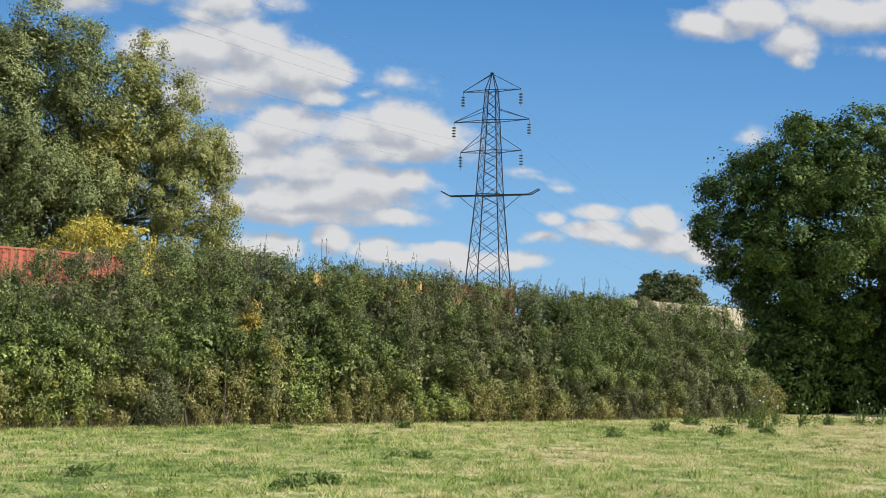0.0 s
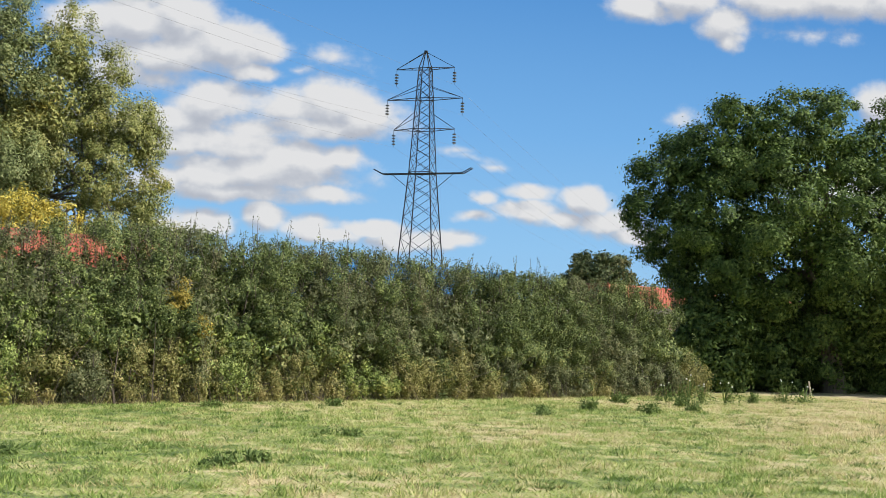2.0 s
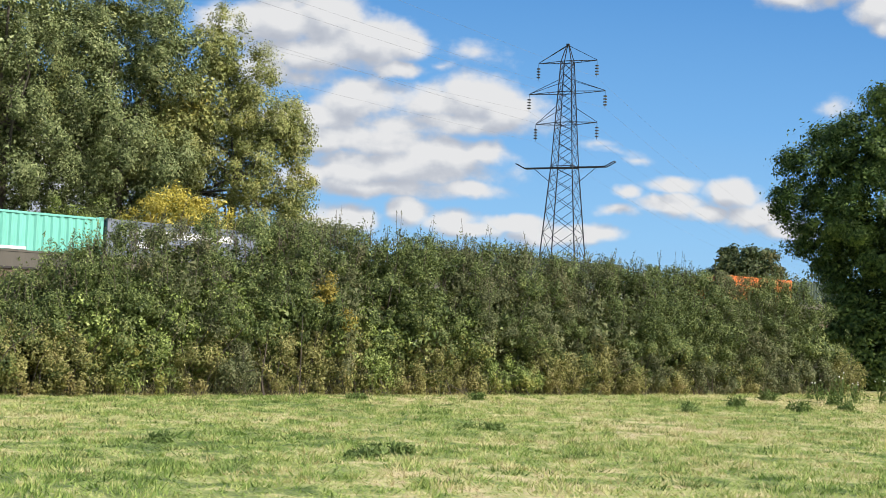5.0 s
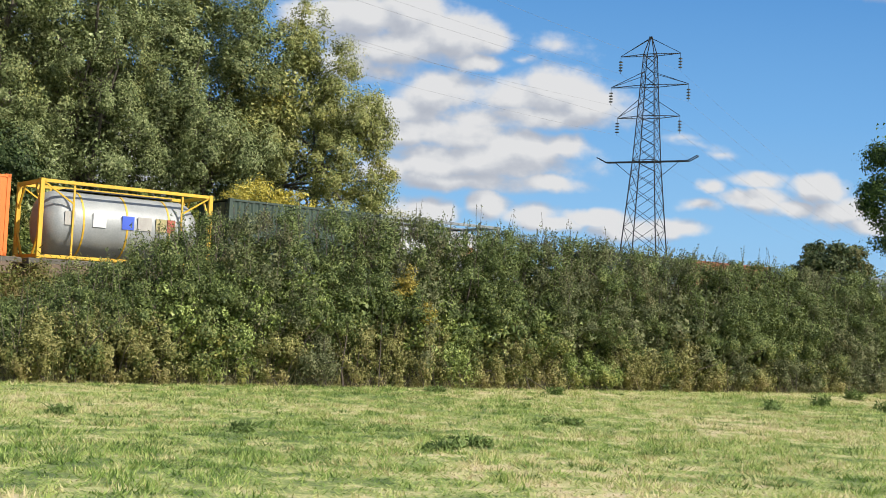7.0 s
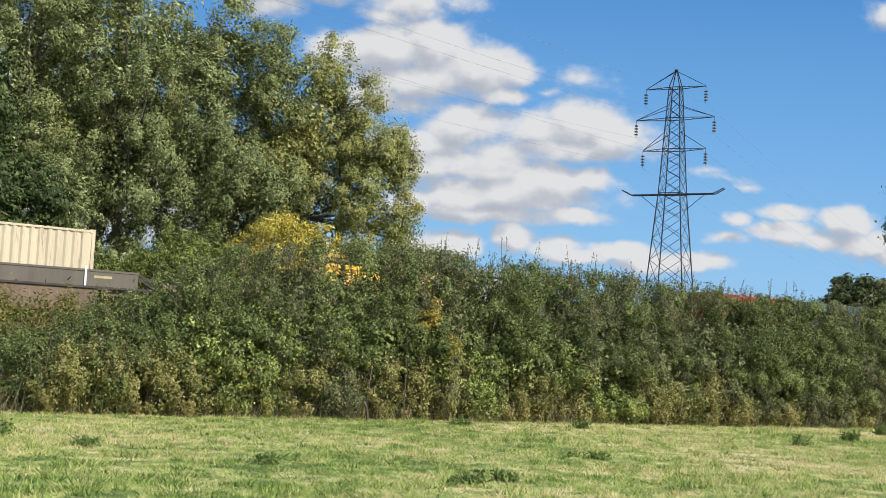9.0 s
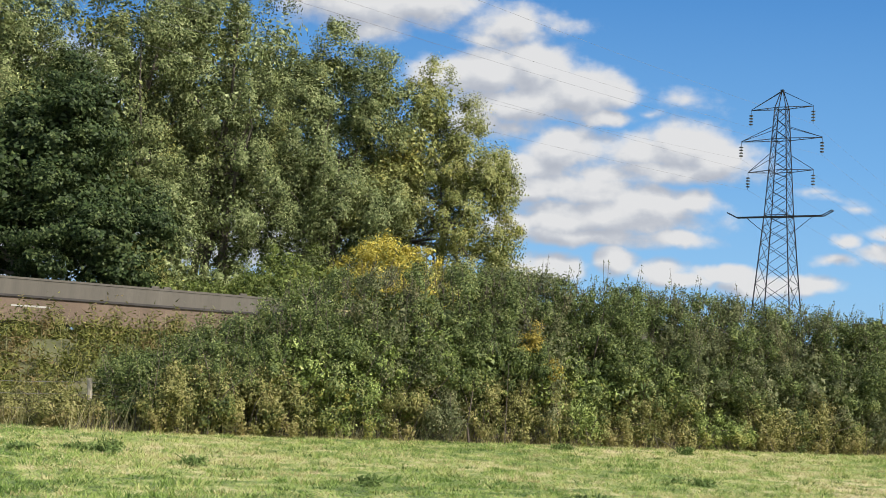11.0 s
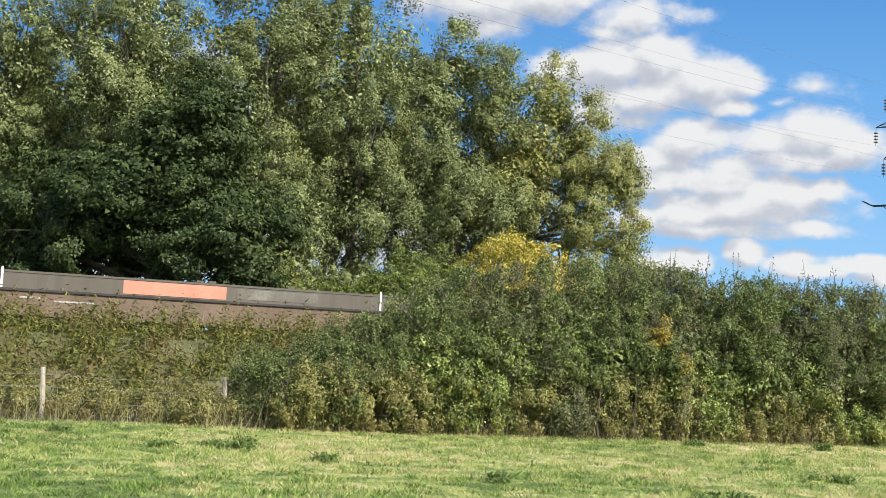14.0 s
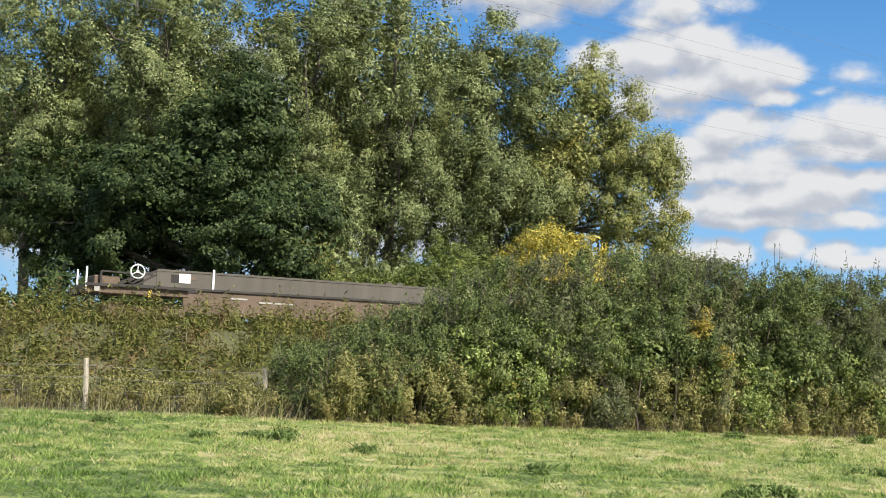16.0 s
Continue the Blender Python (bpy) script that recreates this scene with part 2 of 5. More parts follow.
LOW_CLOUDS = [
    (0.045, 0.098, 0.018, 0.0134, 1), (-0.005, 0.089, 0.027, 0.0109, 0.95), (-0.028, 0.085, 0.02, 0.0089, 0.8), (0.079, 0.09, 0.027, 0.0099, 0.75),
    (0.093, 0.083, 0.035, 0.0079, 0.9), (0.136, 0.09, 0.03, 0.0079, 0.95), (0.164, 0.08, 0.032, 0.0089, 0.9), (0.201, 0.083, 0.025, 0.0079, 0.8),
]
EAST_CLOUDS = [
    (0.275, 0.129, 0.024, 0.0069, 0.66), (0.234, 0.121, 0.011, 0.0064, 0.7), (0.27, 0.111, 0.033, 0.0104, 1), (0.224, 0.104, 0.02, 0.0054, 0.66),
    (0.304, 0.107, 0.027, 0.0074, 0.85), (0.327, 0.122, 0.023, 0.0129, 0.95), (0.348, 0.105, 0.031, 0.0129, 0.95), (0.37, 0.094, 0.03, 0.0099, 0.9),
    (0.416, 0.204, 0.018, 0.0079, 0.42), (0.376, 0.303, 0.032, 0.0129, 0.8), (0.414, 0.314, 0.036, 0.0178, 1), (0.452, 0.294, 0.023, 0.0208, 0.85),
    (0.457, 0.279, 0.015, 0.0109, 0.75), (0.509, 0.321, 0.059, 0.0188, 1), (0.572, 0.326, 0.057, 0.0188, 1), (0.625, 0.33, 0.04, 0.0198, 1),
    (0.613, 0.226, 0.026, 0.0198, 1), (0.101, 0.234, 0.022, 0.0089, 0.36), (0.068, 0.223, 0.01, 0.004, 0.3), (0.537, 0.29, 0.035, 0.0059, 0.22),
    (0.208, 0.161, 0.016, 0.0035, 0.26), (0.224, 0.156, 0.016, 0.0035, 0.26), (0.24, 0.151, 0.016, 0.003, 0.26), (-0.3, 0.12, 0.16, 0.05, 0.9),
    (-0.55, 0.1, 0.15, 0.05, 0.9), (-0.45, 0.24, 0.1, 0.03, 0.8), (0.62, 0.14, 0.1, 0.02, 0.8),
]
CLOUDS = HIGH_CLOUDS + MIDDLE_CLOUDS + LOW_CLOUDS + EAST_CLOUDS


def cloud_group():
    g = bpy.data.node_groups.new("cloud_density", "ShaderNodeTree")
    g.interface.new_socket("Vector", in_out="INPUT", socket_type="NodeSocketVector")
    g.interface.new_socket("Density", in_out="OUTPUT", socket_type="NodeSocketFloat")
    n = Nodes(g)
    gi, go = n.add("NodeGroupInput"), n.add("NodeGroupOutput")
    uv = gi.outputs[0]
    warp = n.vec("SUBTRACT", n.noise(uv, 22.0, 3.0, 0.6, True), (0.5, 0.5, 0.5))
    p = n.vec("ADD", uv, n.vec("MULTIPLY", warp, (0.024, 0.0, 0.017)))
    total = None
    for u, v, ru, rv, w in CLOUDS:
        d = n.vec("LENGTH", n.vec("MULTIPLY", n.vec("SUBTRACT", p, (u, 0, v)), (0.94 / ru, 0, 0.93 / rv)))
        one = n.math("ADD", n.math("MULTIPLY", n.math("SUBTRACT", 1.0, d), w), -0.12 * (1 - w))
        total = one if total is None else n.math("SMOOTH_MAX", total, one, 0.12)
    total = n.math("MAXIMUM", total, -0.6)
    puff = n.math("SUBTRACT", n.noise(n.vec("MULTIPLY", uv, (1.0, 1.0, 1.4)), 30.0, 7.0, 0.56), 0.5)
    n.put(go.inputs[0], n.math("ADD", total, n.math("MULTIPLY", puff, 1.2)))
    return g


def sky_backdrop():
    m, n, out = material("sky_distance")
    uv = n.vec("SCALE", place(n), 1 / FAR)
    g = cloud_group()

    def density(v):
        k = n.add("ShaderNodeGroup")
        k.node_tree = g
        n.put(k.inputs[0], v)
        return k.outputs[0]

    here = density(uv)
    above = density(n.vec("ADD", uv, (0.006, 0.0, 0.015)))
    sep = n.add("ShaderNodeSeparateXYZ")
    n.put(sep.inputs[0], uv)
    blue = n.ramp(n.math("MULTIPLY", sep.outputs[2], 2.5), [(0.0, (0.4, 0.65, 0.9)), (0.2, (0.31, 0.6, 0.93)), (0.45, (0.2, 0.475, 0.87)), (0.8, (0.1, 0.315, 0.71)), (1.0, (0.068, 0.23, 0.57))])
    lit = n.smooth(n.math("SUBTRACT", here, above), -0.6, 0.5)
    white = n.ramp(lit, [(0.0, (0.5, 0.53, 0.6)), (0.35, (0.6, 0.625, 0.68)), (0.6, (0.71, 0.725, 0.755)), (0.9, (0.83, 0.83, 0.835))])
    cover = n.math("MULTIPLY", n.smooth(here, -0.26, 0.4), 0.98)
    e = n.add("ShaderNodeEmission")
    n.put(e.inputs[0], n.mix(cover, blue, white))
    e.inputs[1].default_value = 0.655
    n.put(out.inputs[0], e.outputs[0])
    bm = bmesh.new()
    vs = [bm.verts.new((x * FAR, 0, z * FAR)) for x, z in ((-1.0, -0.01), (0.9, -0.01), (0.9, 0.65), (-1.0, 0.65))]
    bm.faces.new(vs)
    me = bpy.data.meshes.new("backdrop")
    bm.to_mesh(me)
    me.materials.append(m)
    ob = new("backdrop", me)
    ob.matrix_world = pose(-FAR * math.sin(radians(8)), FAR * math.cos(radians(8)), 1.6, 0, 0, 8)
    return tagged(ob, "blue sky with white fair-weather clouds far away", "sky", kind="structure")


sky_backdrop()


# ---------------------------------------------------------------- mesh helpers
def part(name, bm, mat, parent=None, label=""):
    me = bpy.data.meshes.new(name)
    bm.to_mesh(me)
    bm.free()
    me.materials.append(mat)
    ob = new(name, me)
    ob.parent = parent
    return tagged(ob, label)


def loose(name, polys, mats, parent=None, label="", index=None):
    """One mesh of separate polygons: polys is an array (count, corners, 3)."""
    f, k = polys.shape[:2]
    me = bpy.data.meshes.new(name)
    me.vertices.add(f * k)
    me.vertices.foreach_set("co", polys.astype(np.float32).ravel())
    me.loops.add(f * k)
    me.loops.foreach_set("vertex_index", np.arange(f * k, dtype=np.int32))
    me.polygons.add(f)
    me.polygons.foreach_set("loop_start", np.arange(0, f * k, k, dtype=np.int32))
    for m in mats if isinstance(mats, (list, tuple)) else [mats]:
        me.materials.append(m)
    if index is not None:
        me.polygons.foreach_set("material_index", index.astype(np.int32))
    me.update(calc_edges=True)
    ob = new(name, me)
    ob.parent = parent
    return tagged(ob, label)


def empty(name, m, label, category, group="", kind=""):
    ob = new(name)
    ob.empty_display_size = 0.2
    ob.matrix_world = m
    return tagged(ob, label, category, group, kind)


def box(bm, x0, x1, y0, y1, z0, z1, bevel=0.0):
    vs = bmesh.ops.create_cube(bm, size=1.0, matrix=Matrix.Translation(((x0 + x1) / 2, (y0 + y1) / 2, (z0 + z1) / 2)) @ Matrix.Diagonal((x1 - x0, y1 - y0, z1 - z0, 1)))["verts"]
    if bevel:
        bmesh.ops.bevel(bm, geom=list({e for v in vs for e in v.link_edges}), offset=bevel, segments=1, affect="EDGES")


def tube(bm, points, radii, sides=6):
    """A tapered tube through the points."""
    rings = []
    pts = [Vector(p) for p in points]
    for i, p in enumerate(pts):
        d = (pts[min(i + 1, len(pts) - 1)] - pts[max(i - 1, 0)]).normalized()
        a = d.orthogonal().normalized()
        if i and rings:
            a = (rings[-1][0].co - pts[i - 1])
            a = (a - d * a.dot(d)).normalized()
        b = d.cross(a)
        rings.append([bm.verts.new(p + (a * math.cos(t) + b * math.sin(t)) * radii[i]) for t in (2 * math.pi * k / sides for k in range(sides))])
    for r, s in zip(rings, rings[1:]):
        for k in range(sides):
            bm.faces.new((r[k], r[(k + 1) % sides], s[(k + 1) % sides], s[k]))
    bm.faces.new(rings[0][::-1])
    bm.faces.new(rings[-1])


def bar(bm, a, b, w, sides=4):
    tube(bm, (a, b), (w, w), sides)


def cylinder(bm, m, r, depth, sides=16):
    bmesh.ops.create_cone(bm, cap_ends=True, segments=sides, radius1=r, radius2=r, depth=depth, matrix=m)


# ---------------------------------------------------------------- plants
def unit(v):
    return v / np.maximum(np.linalg.norm(v, axis=-1, keepdims=True), 1e-9)


def leaves(rng, centre, length, width, normal=None, droop=0.0, up=0.0, spread=0.65):
    """Pointed leaves round the given centres; normal: the way in which they mostly face."""
    n = len(centre)
    a = unit(rng.normal(size=(n, 3)) + np.array((0, 0, up - droop)))
    if normal is None:
        b = unit(np.cross(a, rng.normal(size=(n, 3))))
        fold = np.cross(a, b)
    else:
        fold = unit(unit(normal) + unit(rng.normal(size=(n, 3))) * spread)
        a = unit(a - fold * np.sum(a * fold, axis=1, keepdims=True))
        b = np.cross(fold, a)
    l = (length * rng.uniform(0.6, 1.35, n))[:, None]
    w = (width * rng.uniform(0.6, 1.35, n))[:, None]
    root = centre - a * l * 0.35
    return np.stack([root - b * w / 2 + fold * w * 0.1, root + b * w / 2, centre + a * l * 0.65], 1)


def clump_centres(rng, lobes, n, inner=0.45):
    """Points in a crown made of lobes (x, y, z, rx, ry, rz), most of them near its skin."""
    lob = np.array(lobes, float)
    vol = np.prod(lob[:, 3:], axis=1) ** 0.75
    pick = rng.choice(len(lob), n, p=vol / vol.sum())
    d = unit(rng.normal(size=(n, 3)))
    r = rng.uniform(inner ** 2, 1, n) ** 0.5
    return lob[pick, :3] + d * r[:, None] * lob[pick, 3:]


def spaced(points, gap, most):
    """The first of the points that keep that distance from one another."""
    kept = np.empty((0, 3))
    for p in points:
        if len(kept) >= most:
            break
        if not len(kept) or np.min(np.sum((kept - p) ** 2, axis=1)) > gap * gap:
            kept = np.vstack([kept, p])
    return kept


def foliage(rng, centres, size, per, length, width, flat=0.7, fill=0.55, loose_edge=0.14, out=None, **kw):
    """Leaves in rounded sprays; they face out of their spray and out of the crown."""
    k = np.repeat(np.arange(len(centres)), per)
    s = size * rng.uniform(0.55, 1.35, len(centres))
    way = unit(rng.normal(size=(len(k), 3)))
    ragged = rng.uniform(0.05, 1.0, len(k)) ** fill * (1 + loose_edge * rng.normal(size=len(k)))
    off = way * np.array((1, 1, flat)) * (s[k] * ragged)[:, None]
    mid = centres.mean(axis=0)
    face = way * 0.9 + unit(centres - mid)[k] * 0.5 if out is None else way * 0.6 + out[k] * 0.8
    face = face + np.array((0, 0, 0.25))
    return leaves(rng, centres[k] + off, length, width, normal=face, **kw)


def trunk_and_limbs(rng, ob, base, trunk_r, lean, fork, tips, sides=7):
    """A trunk from base to fork and limbs that bend out to the tips."""
    bm = bmesh.new()
    b, f = np.array(base, float), np.array(fork, float)
    mid = (b + f) / 2 + np.array((*lean, 0))
    tube(bm, (b - (0, 0, 0.3), b + (0, 0, 0.4), mid, f), (trunk_r * 1.35, trunk_r, trunk_r * 0.8, trunk_r * 0.55), sides)
    trunk = part("trunk", bm, BARK, ob)
    for t in tips:
        q = rng.uniform(0.45, 1.0)
        s = b * (1 - q) ** 2 + mid * 2 * q * (1 - q) + f * q * q
        m1 = s * 0.6 + t * 0.4 + rng.normal(size=3) * 0.25 + (0, 0, 0.35)
        m2 = s * 0.25 + t * 0.75 + rng.normal(size=3) * 0.25 + (0, 0, 0.2)
        r = trunk_r * rng.uniform(0.22, 0.45)
        bm = bmesh.new()
        tube(bm, (s, m1, m2, t), (r, r * 0.65, r * 0.35, 0.012), 5)
        part("limb", bm, BARK, trunk)


def tree(name, x, y, lobes, label, mat, seed, clumps=240, per=160, size=1.0, length=0.2, width=0.1, trunk=0.3, fork=0.5, trunks=1, limbs=16, inner=0.45, category="tree", group="", droop=0.0, z=0.0, flat=0.7, spread=0.65, gap=0.75, fill=0.55, edge=0.14, boughs=0, bough=1.2):
    """lobes are relative to the foot of the trunk."""
    rng = np.random.default_rng(seed)
    ob = empty(name, pose(x, y, z), label, category, group)
    c = spaced(clump_centres(rng, lobes, clumps * 5, inner), size * gap, clumps)
    out = None
    if boughs:
        # rounded boughs, each with its sprays on the side that faces out and up
        big = spaced(clump_centres(rng, [(*l[:3], *(r * 0.88 for r in l[3:])) for l in lobes], boughs * 12, inner), bough * 0.92, boughs)
        way = unit(unit(big - big.mean(axis=0)) + (0, 0, 0.45))
        each = max(4, clumps // len(big))
        k = np.repeat(np.arange(len(big)), each)
        out = unit(unit(rng.normal(size=(len(k), 3))) + way[k] * 0.75)
        r = bough * rng.uniform(0.65, 1.2, len(big))
        c = big[k] + out * np.array((1, 1, flat)) * (r[k] * rng.uniform(0.8, 1.05, len(k)))[:, None]
    top = max(l[2] + l[5] for l in lobes)
    for i in range(trunks):
        foot = ((i - (trunks - 1) / 2) * 0.9 + rng.normal() * 0.1, rng.normal() * 0.4, 0)
        tips = c[rng.choice(len(c), min(limbs, len(c)), replace=False)]
        lobe = lobes[i % len(lobes)]
        trunk_and_limbs(rng, ob, foot, trunk, rng.normal(size=2) * 0.25, (lobe[0] * 0.5 + foot[0] * 0.5, lobe[1] * 0.5, top * fork), tips)
    polys = foliage(rng, c, size, per, length, width, flat, fill, edge, out, droop=droop, spread=spread)
    heart = clump_centres(rng, [(*l[:3], *(r * (0.74 if boughs else 0.66) for r in l[3:])) for l in lobes], max(clumps // 3, boughs * 4), 0.1)
    polys = np.concatenate([polys, foliage(rng, heart, bough * 0.95 if boughs else size, max(40, per // 6) + (30 if boughs else 0), length * (1.35 if boughs > 100 else 1.6 if boughs else 2.0), width * (1.45 if boughs > 100 else 1.75 if boughs else 2.2))])
    leafy = loose("crown", polys, mat, ob)
    tagged(leafy, kind="stuff")
    return ob

# ---------------------------------------------------------------- ground
def ground():
    bm = bmesh.new()
    xs = [-4500, -900, -200, -70, -45, -30, -20, -10, 0, 10, 20, 30, 45, 70, 200, 900, 4500]
    ys = [-4500, -900, -200, -40, -10, 0, 8, 14, 20, 26, 32, 38, 45, 60, 100, 250, 900, 4500]
    grid = [[bm.verts.new((x, y, 0)) for x in xs] for y in ys]
    for r, s in zip(grid, grid[1:]):
        for i in range(len(xs) - 1):
            bm.faces.new((r[i], r[i + 1], s[i + 1], s[i]))
    return tagged(part("ground", bm, FIELD), "grazed pasture of green and straw-coloured grass", "field", kind="structure")


ground()

# the railway runs straight, away to the north-east
TRACK_TURN = 44.68
U = Vector((math.cos(radians(TRACK_TURN)), math.sin(radians(TRACK_TURN)), 0))
N = Vector((U.y, -U.x, 0))
C0 = Vector((0, 53.5, 0)) - N * 1.24
RAIL_Z = 1.73


def track_pose(s, z=0.0, side=0.0):
    p = C0 + U * s + N * side
    return pose(p.x, p.y, z, 0, 0, TRACK_TURN)


def embankment():
    rng = np.random.default_rng(5)
    bm = bmesh.new()
    profile = [(-11.5, -0.02), (-8.0, 0.75), (-5.0, 1.45), (-3.2, 1.5), (3.0, 1.5), (3.9, 1.75), (5.2, 1.7), (7.5, 1.0), (10.5, 0.35), (13.0, -0.02)]
    rows = []
    for s in np.r_[-900:-120:60, -120:160:1.5, 160:1500:80]:
        rows.append([bm.verts.new((s, -o, z + (rng.normal() * 0.07 if z > 0 and abs(s) < 160 else 0))) for o, z in profile])
    for a, b in zip(rows, rows[1:]):
        for i in range(len(profile) - 1):
            bm.faces.new((a[i + 1], a[i], b[i], b[i + 1]))
    ob = tagged(part("embankment", bm, SOIL), "low railway embankment under weeds and scrub", "embankment", kind="structure")
    ob.matrix_world = track_pose(0)
    bm = bmesh.new()
    pr = [(-2.9, 1.42), (-1.9, 1.72), (1.9, 1.72), (2.9, 1.42)]
    rows = [[bm.verts.new((s, o, z)) for o, z in pr] for s in (-900, -100, 0, 100, 1500)]
    for a, b in zip(rows, rows[1:]):
        for i in range(3):
            bm.faces.new((a[i], b[i], b[i + 1], a[i + 1]))
    ob = tagged(part("ballast", bm, BALLAST), "grey crushed stone bed beneath the railway track", "ballast", kind="structure")
    ob.matrix_world = track_pose(0, -0.15)
    bm = bmesh.new()
    for y in (-0.7525, 0.7525):
        box(bm, -900, 1500, y - 0.075, y + 0.075, 1.72, 1.735)
        box(bm, -900, 1500, y - 0.012, y + 0.012, 1.735, 1.84)
        box(bm, -900, 1500, y - 0.036, y + 0.036, 1.84, 1.88)
    ob = tagged(part("rails", bm, RAIL), "pair of rust-sided steel rails on the ballast", "rails", kind="structure")
    ob.matrix_world = track_pose(0, -0.15)


embankment()


# ---------------------------------------------------------------- pylon and its lines
PYLON = (4.0, 110.0)
ARM_TURN = -20.0
ARMS = [(26.7, 2.85), (23.8, 3.7), (20.9, 2.98)]


def half_width(z):
    for (z0, w0), (z1, w1) in zip([(0, 2.3), (16.8, 1.02), (26.7, 0.5), (28.3, 0.08)], [(16.8, 1.02), (26.7, 0.5), (28.3, 0.08), (99, 0.08)]):
        if z <= z1:
            return w0 + (w1 - w0) * (z - z0) / (z1 - z0)
    return 0.08


def pylon():
    ob = empty("pylon", pose(*PYLON, 0, 0, 0, ARM_TURN), "grey lattice steel electricity pylon with three crossarms beyond the railway", "pylon")
    corners = ((-1, -1), (1, -1), (1, 1), (-1, 1))

    def at(k, z):
        w = half_width(z)
        return (corners[k % 4][0] * w, corners[k % 4][1] * w, z)

    levels = [0.0, 3.2, 6.0, 8.4, 10.6, 12.6, 14.3, 15.7, 16.8, 18.1, 19.2, 20.2, 20.9, 21.9, 22.9, 23.8, 24.8, 25.8, 26.7]
    for k in range(4):
        bm = bmesh.new()
        tube(bm, [at(k, z) for z in (*levels, 28.3)], [0.062 if z < 16 else 0.05 for z in (*levels, 28.3)], 4)
        part("leg", bm, STEEL, ob)
    for k in range(4):
        bm = bmesh.new()
        for z0, z1 in zip(levels, levels[1:]):
            bar(bm, at(k, z0), at(k + 1, z1), 0.028)
            bar(bm, at(k + 1, z0), at(k, z1), 0.028)
        for z in (16.8, 20.9, 23.8, 26.7):
            bar(bm, at(k, z), at(k + 1, z), 0.045)
        part("bracing", bm, STEEL, ob)
    bm = bmesh.new()
    box(bm, -0.14, 0.14, -0.14, 0.14, 28.2, 28.42)
    part("peak", bm, STEEL, ob)
    for i, (z, reach) in enumerate(ARMS):
        rise = 1.55 if i != 1 else 1.15
        for side in (-1, 1):
            bm = bmesh.new()
            w, wt_ = half_width(z), half_width(z + rise)
            tip = (side * reach, 0, z)
            for y in (-1, 1):
                bar(bm, (side * w, y * w, z), tip, 0.04)
                bar(bm, (side * wt_, y * wt_, z + rise), (tip[0], 0, z + 0.04), 0.032)
            for f in (0.35, 0.65):
                x, y = side * (w + (reach - w) * f), w * (1 - f)
                bar(bm, (x, -y, z), (x, y, z), 0.028)
            arm = part("crossarm", bm, STEEL, ob)
            bm = bmesh.new()
            bar(bm, (tip[0], 0, z), (tip[0], 0, z - 1.6), 0.02)
            for j in range(4):
                cylinder(bm, Matrix.Translation((tip[0], 0, z - 0.5 - j * 0.27)), 0.17, 0.09, 10)
            part("insulator", bm, DARK_GLASS, arm, "dark glazed insulator string")
    bm = bmesh.new()
    for y in (-1.02, 1.02):
        bar(bm, (-3.9, y * 0.3, 16.75), (3.9, y * 0.3, 16.75), 0.06)
    for side in (-1, 1):
        bar(bm, (side * 3.9, -0.3, 16.75), (side * 3.9, 0.3, 16.75), 0.05)
        for y in (-0.3, 0.3):
            bar(bm, (side * 3.9, y, 16.75), (side * 4.75, y, 17.2), 0.06)
        bar(bm, (side * 4.75, -0.3, 17.2), (side * 4.75, 0.3, 17.2), 0.05)
    part("guard_arm", bm, STEEL, ob, "broad horizontal guard arm with upturned ends")
    for side in (-1, 1):
        bm = bmesh.new()
        bar(bm, (side * half_width(15.2), 0, 15.2), (side * 3.0, 0, 16.7), 0.035)
        part("brace", bm, STEEL, ob)
    m = pose(*PYLON, 0, 0, 0, ARM_TURN)
    for i, (z, reach) in enumerate(ARMS):
        for side in (-1, 1):
            bm = bmesh.new()
            pts = []
            for k in np.r_[-300:0:20, 0:181:10]:
                h = z - 1.6 + (-(0.103, 0.107, 0.085)[i] * k + 0.00016 * k * k if k > 0 else 0.055 * k + 0.00022 * k * k)
                pts.append((side * reach, -k, h))
            tube(bm, pts, [0.0062] * len(pts), 4)
            wire = tagged(part("power_line", bm, CONDUCTOR), "thin sagging overhead power line", "power line", "power lines")
            wire.matrix_world = m


pylon()


